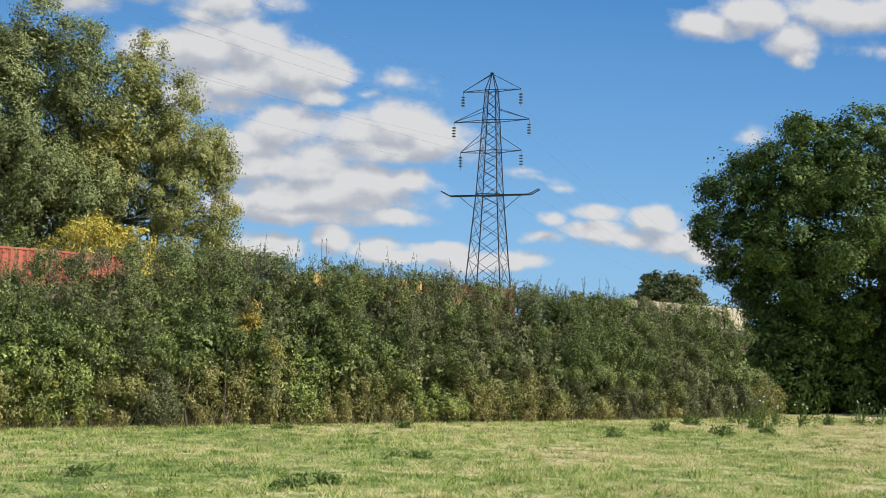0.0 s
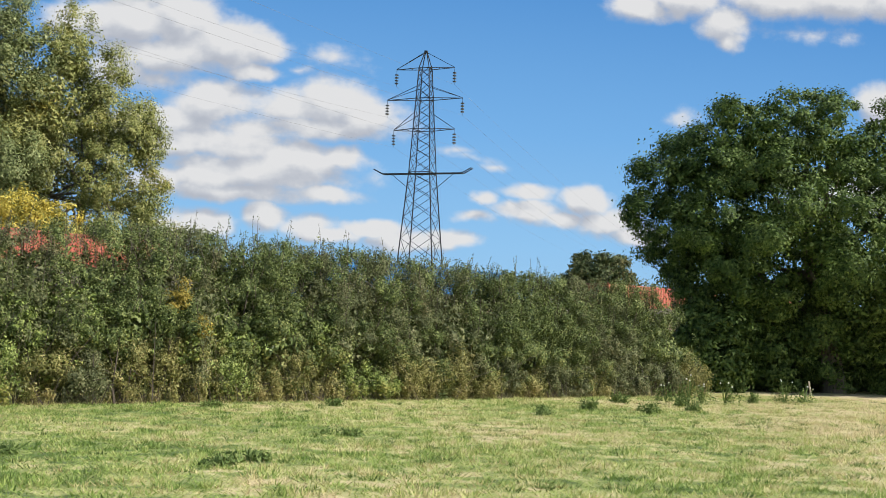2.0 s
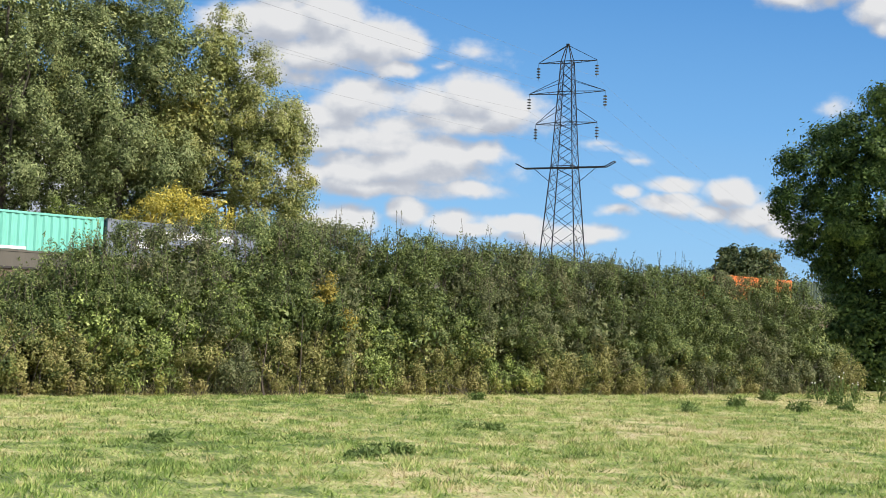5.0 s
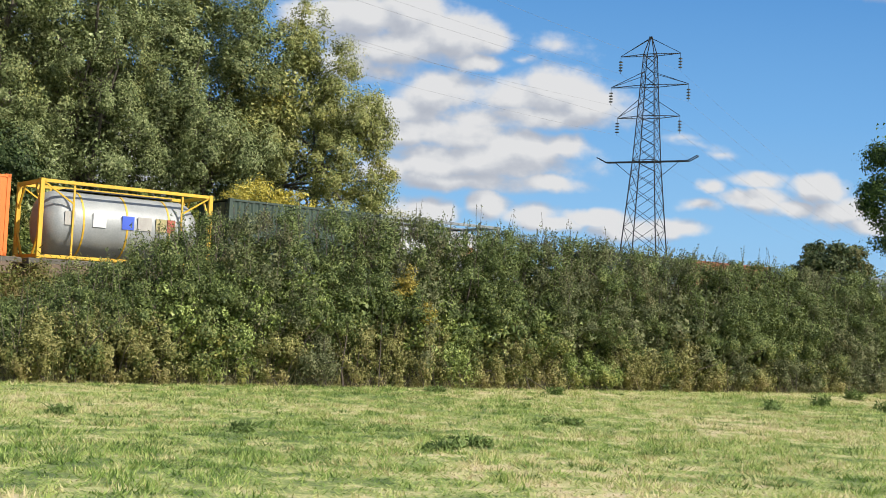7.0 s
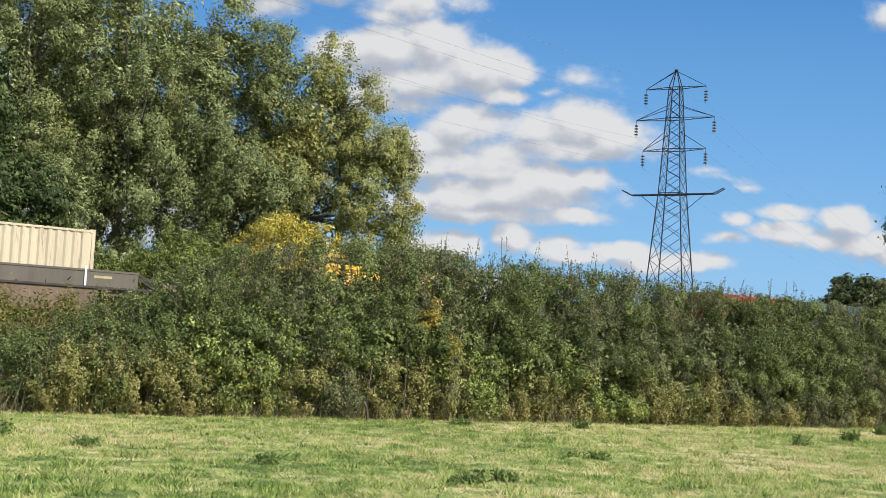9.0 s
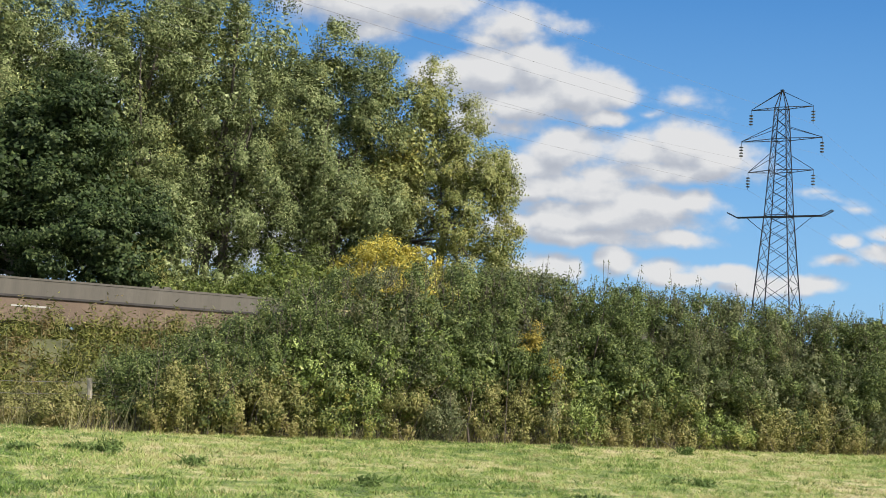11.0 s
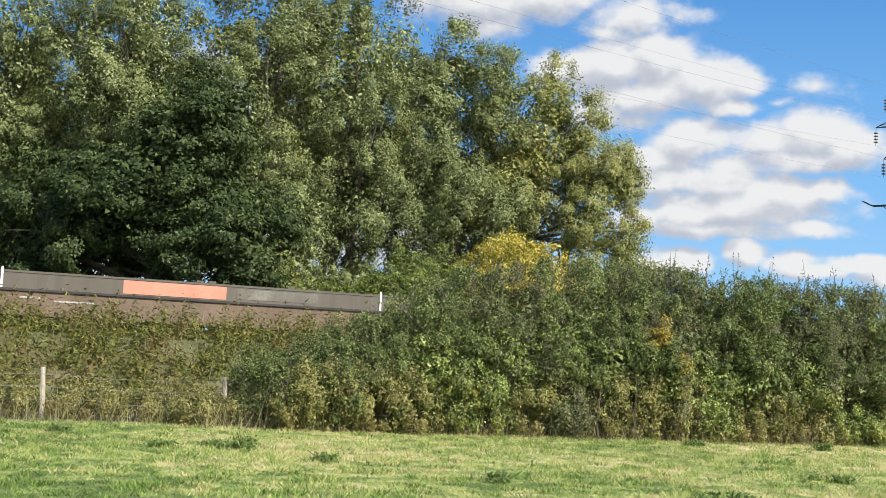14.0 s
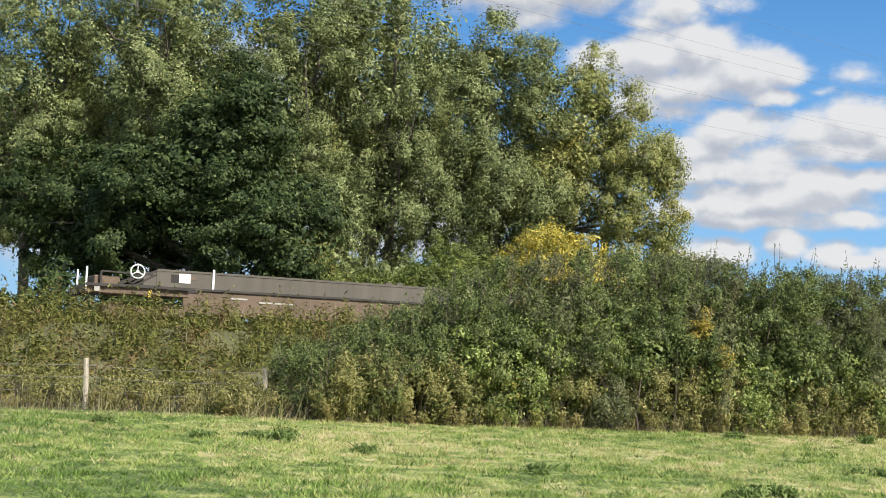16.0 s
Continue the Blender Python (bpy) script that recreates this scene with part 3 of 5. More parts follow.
# ---------------------------------------------------------------- trees beyond the railway
def left_trees():
    lab = "tall poplar with dense green and yellowing leaves"
    specs = [
        ("poplar", -15.6, 56.0, [(-0.2, 0, 11.5, 2.9, 3.4, 4.3), (3.5, 0, 10.4, 2.0, 2.0, 1.5), (3.3, 0, 8.2, 1.8, 2.3, 1.7), (-1.6, 0, 8.6, 3.2, 3, 4.0), (2.2, 0, 12.6, 1.1, 1.3, 1.5), (1.0, 0, 14.3, 1.3, 1.5, 1.5), (3.2, 0, 5.0, 2.0, 2, 2.0), (4.7, 0, 4.9, 1.5, 1.8, 1.9), (0.5, 0, 5.2, 2.2, 2, 2.2)], lab + " on its sunny edge", POPLAR_GOLD_LIT, 11),
        ("poplar", -19.2, 53.0, [(0, 0, 12.2, 3.4, 3.4, 4.6), (1.2, 0, 8.5, 3.2, 3.2, 3.4), (-1.6, 0, 9.5, 2.9, 3, 3.8), (2.4, 0, 13.6, 1.9, 2, 2.5), (0.2, 0, 15.3, 1.9, 1.8, 1.7), (0.4, 0, 5.4, 2.8, 2.4, 2.3)], lab, POPLAR, 12),
        ("poplar", -23.2, 50.5, [(0, 0, 14.0, 3.6, 3.4, 5.4), (0.8, 0, 9.2, 3.4, 3.2, 3.6), (-2.0, 0, 10.5, 3, 3, 4.2), (1.2, 0, 5.4, 3.0, 2.4, 2.6)], lab, POPLAR, 13),
        ("poplar", -27.4, 48.0, [(0, 0, 15.0, 3.7, 3.4, 5.6), (1.0, 0, 9.6, 3.6, 3.2, 4.0), (-2.2, 0, 11.0, 3, 3, 4.4), (0.8, 0, 5.6, 3.0, 2.4, 2.6)], lab, POPLAR, 14),
        ("poplar", -31.8, 45.0, [(0, 0, 14.6, 3.7, 3.4, 5.6), (1.0, 0, 9.6, 3.4, 3.2, 4.0), (-2.2, 0, 10.8, 3.2, 3, 4.4)], lab, POPLAR, 15),
        ("poplar", -37.5, 44.0, [(0, 0, 14.0, 3.6, 3.4, 5.4), (0.6, 0, 8.8, 3.2, 3.2, 4.0), (-2.6, 0, 10.0, 3.2, 3, 4.6)], lab, POPLAR, 16),
        ("poplar", -28.5, 58.0, [(0, 0, 16.0, 4.5, 3.4, 6.4), (3.4, 0, 14.0, 4, 3.2, 6.0), (-4.2, 0, 13.0, 4, 3, 6)], lab, POPLAR, 17),
        ("poplar", -40.5, 53.0, [(0, 0, 15.0, 4.5, 3.4, 6.4), (3.6, 0, 13.0, 4, 3.2, 6.4), (-4.2, 0, 12.0, 4, 3, 6)], lab, POPLAR, 18),
        ("poplar", -45.0, 44.0, [(0, 0, 12.0, 4.0, 3.4, 6.0), (2.6, 0, 9.0, 3.4, 3.2, 4.4)], lab, POPLAR, 19),
    ]
    for name, x, y, lobes, label, mat, seed in specs:
        back = seed > 16
        many = 94 if seed == 11 else 76 if seed == 12 else 66
        tree(name, x, y, lobes, label, mat, seed, clumps=90 if back else many * 10, boughs=0 if back else many, bough=1.08, per=140 if back else 155, size=1.1 if back else 0.5, length=0.3 if back else 0.112, width=0.19 if back else 0.074, trunk=0.28, fork=0.6, trunks=2, inner=0.72, spread=0.45, gap=1.12, fill=0.5, edge=0.09, group="poplars behind the railway", droop=0.3, flat=1.1)
    tree("sycamore", -26.4, 40.5, [(0, 0, 8.0, 5.2, 4.0, 4.2), (3.0, -0.6, 5.6, 3.4, 3.0, 2.9), (-3.4, 0, 6.0, 3.6, 3.0, 3.4), (1.0, 0, 10.6, 2.6, 2.5, 2.2), (-5.0, 0, 5.4, 3.0, 2.6, 3.2), (-6.6, 0.5, 7.2, 3.0, 2.6, 3.6)],
         "broad dark green sycamore close behind the railway", SYCAMORE, 21, clumps=800, boughs=80, bough=1.15, per=150, size=0.5, length=0.125, width=0.1, inner=0.65, trunk=0.34, fork=0.55, spread=0.5, gap=0.95, fill=0.5)
    rng = np.random.default_rng(31)
    for k, (x, y, w, h, mat, label) in enumerate([
        (-16.4, 43.2, 2.3, 6.0, LIME_LEAF, "green willow scrub behind the railway"),
        (-13.3, 45.5, 2.4, 6.8, YELLOW_LEAF, "bright golden-yellow shrub behind the railway"),
        (-11.0, 46.0, 1.3, 5.6, POPLAR_GOLD_LIT, "olive and yellow shrub behind the railway"),
        (-17.9, 42.7, 1.6, 4.8, LIME_LEAF, "green willow scrub behind the railway"),
        (-19.3, 42.0, 1.6, 4.4, LIME_LEAF, "green willow scrub behind the railway"),
        (-21.2, 41.0, 1.5, 4.3, LIME_LEAF, "green willow scrub behind the railway"),
        (-9.0, 50.0, 2.2, 6.0, POPLAR, "green scrub at the foot of the poplars"),
        (-22.6, 43.9, 2.0, 8.6, POPLAR, "young light green poplar behind the railway"),
        (-23.0, 43.0, 1.6, 6.2, POPLAR_GOLD_LIT, "yellow-green sapling behind the railway"),
    ]):
        tree("shrub", x, y, [(0, 0, h - w * 0.8, w, w, w * 0.8), (w * 0.4, 0, h * 0.55, w * 0.8, w, h * 0.3), (-w * 0.4, 0, h * 0.5, w * 0.8, w, h * 0.3)], label, mat, 40 + k,
             clumps=300 if mat is YELLOW_LEAF else 170, per=110 if mat is YELLOW_LEAF else 90, size=0.42 if mat is YELLOW_LEAF else 0.48, length=0.12, width=0.065, trunk=0.07, fork=0.6, category="shrub", group="scrub behind the railway")
    for k, (x, y, w, h, label) in enumerate([(21.2, 112, 3.6, 10.3, "round dark green tree in the distance"), (-13.0, 122, 6.0, 10.6, "low dark tree crown in the distance"),
                                             (30.5, 130, 4.5, 8.8, "low dark tree crown in the distance"), (4, 150, 8, 10.0, "low dark tree crown in the distance"), (-30, 118, 7, 9.5, "low dark tree crown in the distance")]):
        tree("tree", x, y, [(0, 0, h * 0.62, w, w, h * 0.38), (w * 0.3, 0, h * 0.45, w * 0.9, w, h * 0.3), (-w * 0.35, 0, h * 0.45, w * 0.85, w, h * 0.32)], label, FAR_LEAF, 60 + k,
             clumps=240 if k == 0 else 90, per=150 if k == 0 else 80, size=0.9 if k == 0 else 1.3, length=0.32, width=0.22, trunk=0.25, inner=0.6, group="distant trees")


left_trees()

# ---------------------------------------------------------------- oak at the field's edge
tree("oak", 16.4, 41.5, [(-2.0, 0, 6.0, 5.0, 4.6, 3.8), (-3.6, -0.3, 8.5, 2.3, 3.0, 2.0), (-1.0, 0, 8.7, 2.6, 3.0, 1.8), (1.4, 0, 8.4, 2.4, 3, 1.9), (-5.6, 0, 7.9, 1.9, 2.4, 1.6), (-5.7, 0, 6.3, 1.7, 2.4, 1.5), (-4.6, 0, 4.7, 2.2, 3.0, 2.0), (-3.4, 0.8, 2.7, 2.5, 2.6, 2.0), (1.5, -1.5, 3.8, 4.0, 3.4, 2.2), (3.2, 0, 6.0, 2.8, 3.4, 2.4), (4.8, 0, 3.4, 2.8, 3, 1.9), (0.6, 0.1, 2.0, 4.0, 2.0, 1.8), (5.0, 0.2, 1.9, 3.0, 2.2, 1.7)],
     "large dark green oak with a broad crown at the field edge", OAK, 71, clumps=1900, boughs=190, bough=0.85, per=142, size=0.38, length=0.1, width=0.078, trunk=0.42, fork=0.5, inner=0.7, spread=0.5, fill=0.5, flat=0.85, edge=0.2)

# ---------------------------------------------------------------- hedge along the field
HEDGE_TOP = [(-11.8, 1.3), (-10.8, 1.7), (-10.0, 2.2), (-9.2, 3.0), (-8.2, 3.55), (-6.4, 3.8), (-3.2, 3.8), (0.0, 3.62), (3.4, 3.36), (6.0, 3.32), (7.0, 3.32), (8.0, 3.22), (9.2, 3.05)]


def hedge_y(x):
    """The front foot of the hedge."""
    return 29.5 + 0.715 * x if x < 7.5 else 34.86 + 0.38 * (x - 7.5)


def shrub_row():
    tops = np.array(HEDGE_TOP)
    kinds = [HEDGE, HEDGE, HEDGE, HEDGE, HEDGE, GREY_LEAF, HEDGE, HEDGE, HEDGE, GREY_LEAF, HEDGE, HEDGE, HEDGE, GREY_LEAF, HEDGE, GREY_LEAF, HEDGE, GREY_LEAF]
    n = 27
    for i in range(n):
        x = -11.4 + i * (19.9 / (n - 1))
        h = float(np.interp(x, tops[:, 0], tops[:, 1]))
        rng = np.random.default_rng(100 + i)
        ob = empty("hedge_shrub", pose(x, hedge_y(x) + 1.5, 0), "dense dark green hawthorn in an overgrown field hedge", "hedge", "shrubs of the overgrown hedge")
        lobes = [(0, 0, h * 0.5, 1.25, 1.35, h * 0.5), (0.4, -0.5, h * 0.35, 1.1, 0.95, h * 0.36), (-0.4, 0.3, h * 0.66, 1.1, 1.1, h * 0.34), (-0.5, -0.6, h * 0.25, 0.9, 0.9, h * 0.26)]
        # rounded boughs on the skin of the shrub, with dark pockets between them
        big = spaced(clump_centres(rng, lobes, 320, 0.8), 0.34, 58)
        k = np.repeat(np.arange(len(big)), 6)
        way = unit(unit(big - (0, 0.2, h * 0.5)) + (0, -0.5, 0.35))
        out = unit(unit(rng.normal(size=(len(k), 3))) + way[k] * 0.8)
        c = big[k] + out * (0.26 * rng.uniform(0.6, 1.25, len(k)))[:, None]
        keep = (c[:, 2] > 0.12) & (c[:, 2] < h + 0.1) & ((c[:, 1] < 0.45) | (c[:, 2] > h * 0.75) | (rng.random(len(c)) < 0.15))
        c, out = c[keep], out[keep]
        heart = clump_centres(rng, [(a, b, d, e * 0.72, f * 0.7, g * 0.8) for a, b, d, e, f, g in lobes], 60, 0.2)
        polys = foliage(rng, c, 0.165, 74, 0.054, 0.037, 1.1, out=out, up=0.3)
        polys = np.concatenate([polys, foliage(rng, heart, 0.36, 60, 0.11, 0.08)])
        bm = bmesh.new()
        for k in range(9):
            foot = rng.normal(size=3) * (0.5, 0.4, 0)
            t = c[rng.integers(len(c))]
            tube(bm, (foot, foot * 0.6 + t * 0.4 + rng.normal(size=3) * 0.1, t), (0.035, 0.022, 0.008), 5)
        sprigs = []
        # upright leafy shoots over the upper half
        for k in range(120):
            foot = c[rng.integers(len(c))] + rng.normal(size=3) * 0.12
            foot[1] -= 0.12
            ln = rng.uniform(0.3, 0.8)
            if foot[2] < h * 0.4:
                continue
            foot[2] = min(foot[2], h - ln * 0.7)
            tip = foot + np.array((rng.normal() * 0.14, rng.normal() * 0.1 - 0.06, ln))
            if k % 3 == 0:
                tube(bm, (foot, tip), (0.008, 0.003), 3)
            q = rng.uniform(0, 1, 40)[:, None]
            sprigs.append(foot + (tip - foot) * q + rng.normal(size=(40, 3)) * 0.055 * (1.3 - q))
        # thin sprigs above the top
        for k in range(34):
            a = rng.uniform(0, 2 * math.pi)
            r = rng.uniform(0, 1.0)
            foot = np.array((math.cos(a) * r * 1.1, math.sin(a) * r * 1.0, h * (1.0 - 0.28 * r * r) - 0.25))
            ln = rng.uniform(0.25, 0.55) if k % 5 else rng.uniform(0.6, 0.95)
            tip = foot + np.array((rng.normal() * 0.16, rng.normal() * 0.16, ln))
            tube(bm, (foot, (foot + tip) / 2 + rng.normal(size=3) * 0.03, tip), (0.009, 0.006, 0.003), 3)
            q = rng.uniform(0, 1, 20)[:, None]
            sprigs.append(foot + (tip - foot) * q + rng.normal(size=(20, 3)) * 0.045 * (1.3 - q))
        tagged(part("woody_growth", bm, TWIG, ob), kind="stuff")
        tagged(loose("foliage", polys, kinds[i % len(kinds)], ob), kind="stuff")
        tagged(loose("shoot_growth", leaves(rng, np.concatenate(sprigs), 0.055, 0.024, up=0.7), kinds[i % len(kinds)], ob), kind="stuff")
        if 3 <= i <= 13:
            mid = clump_centres(rng, [(rng.uniform(-0.4, 0.4), -1.2, h * rng.uniform(0.26, 0.46), 0.85, 0.3, 0.75)], 62, 0.2)
            tagged(loose("ivy", foliage(rng, mid, 0.2, 60, 0.064, 0.054), IVY, ob, "bright green ivy climbing the shrub"), kind="stuff")
        if i == 9:
            spot = clump_centres(rng, [(0.3, -1.55, h * 0.6, 0.3, 0.2, 0.5), (0.75, -1.5, h * 0.45, 0.16, 0.15, 0.25)], 24, 0.2)
            tagged(loose("turned_foliage", foliage(rng, spot, 0.17, 48, 0.058, 0.042), RUST_LEAF, ob, "turned orange leaves"), kind="stuff")
    # skirt of brambles and ivy along the foot, on along the fence
    for i in range(46):
        x = -21.0 + i * 0.68
        rng = np.random.default_rng(200 + i)
        tall = 0.66 if x < -11.4 else 0.9 if x < -11 else rng.uniform(0.95, 1.5) + (0.3 if -9.5 < x < 1 and rng.random() < 0.5 else 0)
        tall *= 0.55 if x > -10 and rng.random() < 0.22 else 1.0
        mat = BRAMBLE if x < -10.5 or rng.random() < (0.82 if x < 0 else 0.3) else (IVY if x < 1 and rng.random() < 0.7 else GREY_LEAF)
        word = {BRAMBLE: "brown and olive bramble", IVY: "bright green ivy", GREY_LEAF: "grey-green blackthorn"}[mat]
        ob = empty("bramble", pose(x, hedge_y(x) + (1.98 if x < -13.4 else 0.9 if x < -11.4 else 0.02) + rng.uniform(-0.15, 0.2), 0), word + " tangle at the foot of the hedge", "bramble", "brambles along the field edge")
        lobes = [(0, -0.1, tall * 0.35, 0.62, 0.5, tall * 0.45), (rng.uniform(-0.3, 0.3), 0.25, tall * 0.6, 0.5, 0.5, tall * 0.42)]
        c = clump_centres(rng, lobes, 72, 0.5)
        c[:, 2] = np.abs(c[:, 2]) + 0.03
        tagged(loose("foliage", foliage(rng, c, 0.17, 85, 0.054, 0.036, 1.3, up=0.5), mat, ob), kind="stuff")
        bm = bmesh.new()
        for k in range(7):
            foot = np.array((rng.normal() * 0.3, rng.normal() * 0.2, 0))
            t = np.array((rng.normal() * 0.5, rng.uniform(-0.6, 0.2), tall * rng.uniform(0.4, 1.1)))
            tube(bm, (foot, foot * 0.5 + t * 0.5 + (0, 0, 0.2), t), (0.012, 0.009, 0.005), 4)
        tagged(part("cane_growth", bm, TWIG, ob), kind="stuff")
    # bare and leafless canes hanging along the foot
    rng = np.random.default_rng(290)
    m = 3600
    x = rng.uniform(-21, 9.5, m)
    y = np.where(x < 7.5, 29.5 + 0.715 * x, 34.86 + 0.38 * (x - 7.5)) + rng.uniform(-0.25, 0.35, m) + np.where(x < -12.4, 1.1, 0)
    h = rng.uniform(0.12, 0.5, m) * rng.uniform(0.5, 1.4, m)
    h = np.where((rng.random(m) < 0.14) & (x < 3), rng.uniform(0.45, 1.15, m), h)
    foot = np.c_[x, y, np.zeros(m)]
    tip = foot + np.c_[rng.normal(size=(m, 2)) * 0.16, h]
    w = np.c_[np.full((m, 1), 0.007), np.zeros((m, 2))]
    tagged(loose("dry_canes", np.stack([foot - w, foot + w, tip], 1), [STRAW, TWIG], index=rng.random(m) < 0.4), "thin dry canes and grass stalks along the hedge foot", "canes", kind="stuff")
    # dark hedge behind the oak
    for i in range(8):
        x = 11.5 + i * 2.3
        rng = np.random.default_rng(300 + i)
        ob = empty("hedge_shrub", pose(x, hedge_y(x) + 4.0 + 0.4 * i, 0), "shaded dark hawthorn behind the oak", "hedge", "shrubs of the shaded hedge")
        c = clump_centres(rng, [(0, 0, 1.6, 1.6, 1.2, 1.85), (0, -0.3, 0.5, 1.7, 0.9, 0.6)], 260, 0.4)
        c = c[c[:, 2] > 0.1]
        tagged(loose("foliage", foliage(rng, c, 0.45, 70, 0.15, 0.1), OAK, ob), kind="stuff")
        bm = bmesh.new()
        for k in range(8):
            foot, t = rng.normal(size=3) * (0.5, 0.3, 0), c[rng.integers(len(c))]
            tube(bm, (foot, foot * 0.6 + t * 0.4 + rng.normal(size=3) * 0.1, t), (0.04, 0.025, 0.01), 5)
        tagged(part("woody_growth", bm, TWIG, ob), kind="stuff")


shrub_row()


# ---------------------------------------------------------------- weeds on the railway bank
def bank_weeds():
    rng = np.random.default_rng(9)
    n = 3000
    s, o = rng.uniform(-48, 20, n), 3.3 + 9.6 * rng.uniform(0, 1, n) ** 1.3
    z = np.interp(o, [3.0, 3.9, 5.2, 7.5, 10.5, 13.0], [1.5, 1.75, 1.7, 1.0, 0.35, 0.0])
    u, nn, c0 = np.array(U), np.array(N), np.array(C0)
    foot = c0 + s[:, None] * u + o[:, None] * nn
    foot[:, 2] = z
    tall = rng.uniform(0.45, 1.0, n) * np.interp(o, [3, 5, 9, 13], [1.5, 1.55, 1.1, 0.9])
    per = 70
    k = np.repeat(np.arange(n), per)
    way = unit(rng.normal(size=(len(k), 3)))
    way[:, 2] = np.abs(way[:, 2])
    wide = rng.uniform(0.14, 0.46, n)
    c = foot[k] + way * np.c_[wide[k], wide[k], tall[k]] * (rng.uniform(0.1, 1, len(k)) ** 0.5)[:, None]
    p = leaves(rng, c, 0.145, 0.05, normal=way + (0, 0, 0.3), up=0.9)
    ob = loose("bank_weeds", p, WEED)
    tagged(ob, "rough olive-green weeds covering the railway bank", "weeds", kind="stuff")
    m = 380
    s, o = rng.uniform(-45, 10, m), rng.uniform(2.9, 12.5, m)
    foot = c0 + s[:, None] * u + o[:, None] * nn
    foot[:, 2] = np.interp(o, [3.0, 3.9, 5.2, 7.5, 10.5, 13.0], [1.5, 1.75, 1.7, 1.0, 0.35, 0.0])
    h = rng.uniform(0.5, 1.25, m)
    tip = foot + np.c_[rng.normal(size=(m, 2)) * 0.18, h]
    w = np.c_[np.full((m, 1), 0.012), np.zeros((m, 2))]
    ob = loose("dry_stalks", np.stack([foot - w, foot + w, tip], 1), STRAW)
    tagged(ob, "dry straw-coloured stalks standing among the bank weeds", "stalks", kind="stuff")


bank_weeds()


def undergrowth():
    rng = np.random.default_rng(19)
    n = 60000
    s, o = rng.uniform(-75, 45, n), -rng.uniform(3.6, 8.5, n)
    c = np.array(C0) + s[:, None] * np.array(U) + o[:, None] * np.array(N)
    lump = 0.6 + 0.4 * np.sin(s * 0.9 + np.sin(s * 0.37) * 3)
    c[:, 2] = np.interp(o, [-10, -8, -5, -3], [0.3, 0.75, 1.45, 1.5]) + rng.uniform(0, 1, n) * (0.9 + 1.5 * lump)
    p = leaves(rng, c, 0.3, 0.2, normal=np.tile((0.3, -0.5, 0.6), (n, 1)), spread=1.0)
    tagged(loose("undergrowth", p, SYCAMORE), "shaded green undergrowth behind the railway", "undergrowth", kind="stuff")


undergrowth()


# ---------------------------------------------------------------- grass of the field
def grass():
    rng = np.random.default_rng(3)
    n = 330000
    d = 9.5 + 30.5 * rng.uniform(0, 1, n) ** 0.8
    az = np.radians(rng.uniform(-28, 48, n))
    x, y = -np.sin(az) * d, np.cos(az) * d
    edge = np.where(x < 7.5, 29.5 + 0.715 * x, 34.86 + 0.38 * (x - 7.5)) + 0.9
    keep = y < np.where(x > 9, edge + 6, edge)
    x, y = x[keep], y[keep]
    n = len(x)
    foot = np.c_[x, y, np.zeros(n)]
    lump = np.sin(x * 2.9 + np.sin(y * 1.3) * 2) * np.sin(y * 2.1 + np.sin(x * 1.7) * 2) + 0.7 * np.sin(x * 7.3 + np.sin(y * 4.1) * 2) * np.sin(y * 5.2 + np.sin(x * 3.7) * 2)
    h = rng.uniform(0.018, 0.045, n) * (0.7 + 1.7 * np.clip(lump, 0, 1.2))
    lean = rng.normal(size=(n, 2)) * 0.05
    tip = foot + np.c_[lean, h]
    a = rng.uniform(0, math.pi, n)
    w = np.c_[np.cos(a), np.sin(a), np.zeros(n)] * rng.uniform(0.006, 0.014, n)[:, None]
    ob = loose("grass", np.stack([foot - w, foot + w, tip], 1), BLADE)
    tagged(ob, "short grazed grass, green mixed with straw", "grass", kind="stuff")
    # taller bleached grass in drifts and along the hedge foot
    m = 32000
    cx, cy, cw = rng.uniform(-20, 14, 150), rng.uniform(13, 38, 150), rng.uniform(0.2, 0.8, 150)
    k = rng.integers(0, 150, m)
    x, y = cx[k] + rng.normal(size=m) * cw[k], cy[k] + rng.normal(size=m) * cw[k] * 0.6
    j = m // 4
    x[:j] = rng.uniform(-20, 12, j)
    y[:j] = np.where(x[:j] < 7.5, 29.5 + 0.715 * x[:j], 34.86 + 0.38 * (x[:j] - 7.5)) + rng.normal(size=j) * 0.25
    ok = y < np.where(x < 7.5, 29.5 + 0.715 * x, 34.86 + 0.38 * (x - 7.5)) + 0.4
    x, y = x[ok], y[ok]
    m = len(x)
    foot = np.c_[x, y, np.zeros(m)]
    tip = foot + np.c_[rng.normal(size=(m, 2)) * 0.1, rng.uniform(0.02, 0.075, m)]
    a = rng.uniform(0, math.pi, m)
    w = np.c_[np.cos(a), np.sin(a), np.zeros(m)] * 0.007
    ob = loose("bleached_grass", np.stack([foot - w, foot + w, tip], 1), STRAW)
    tagged(ob, "bleached taller grass standing in drifts", "grass", kind="stuff")


grass()


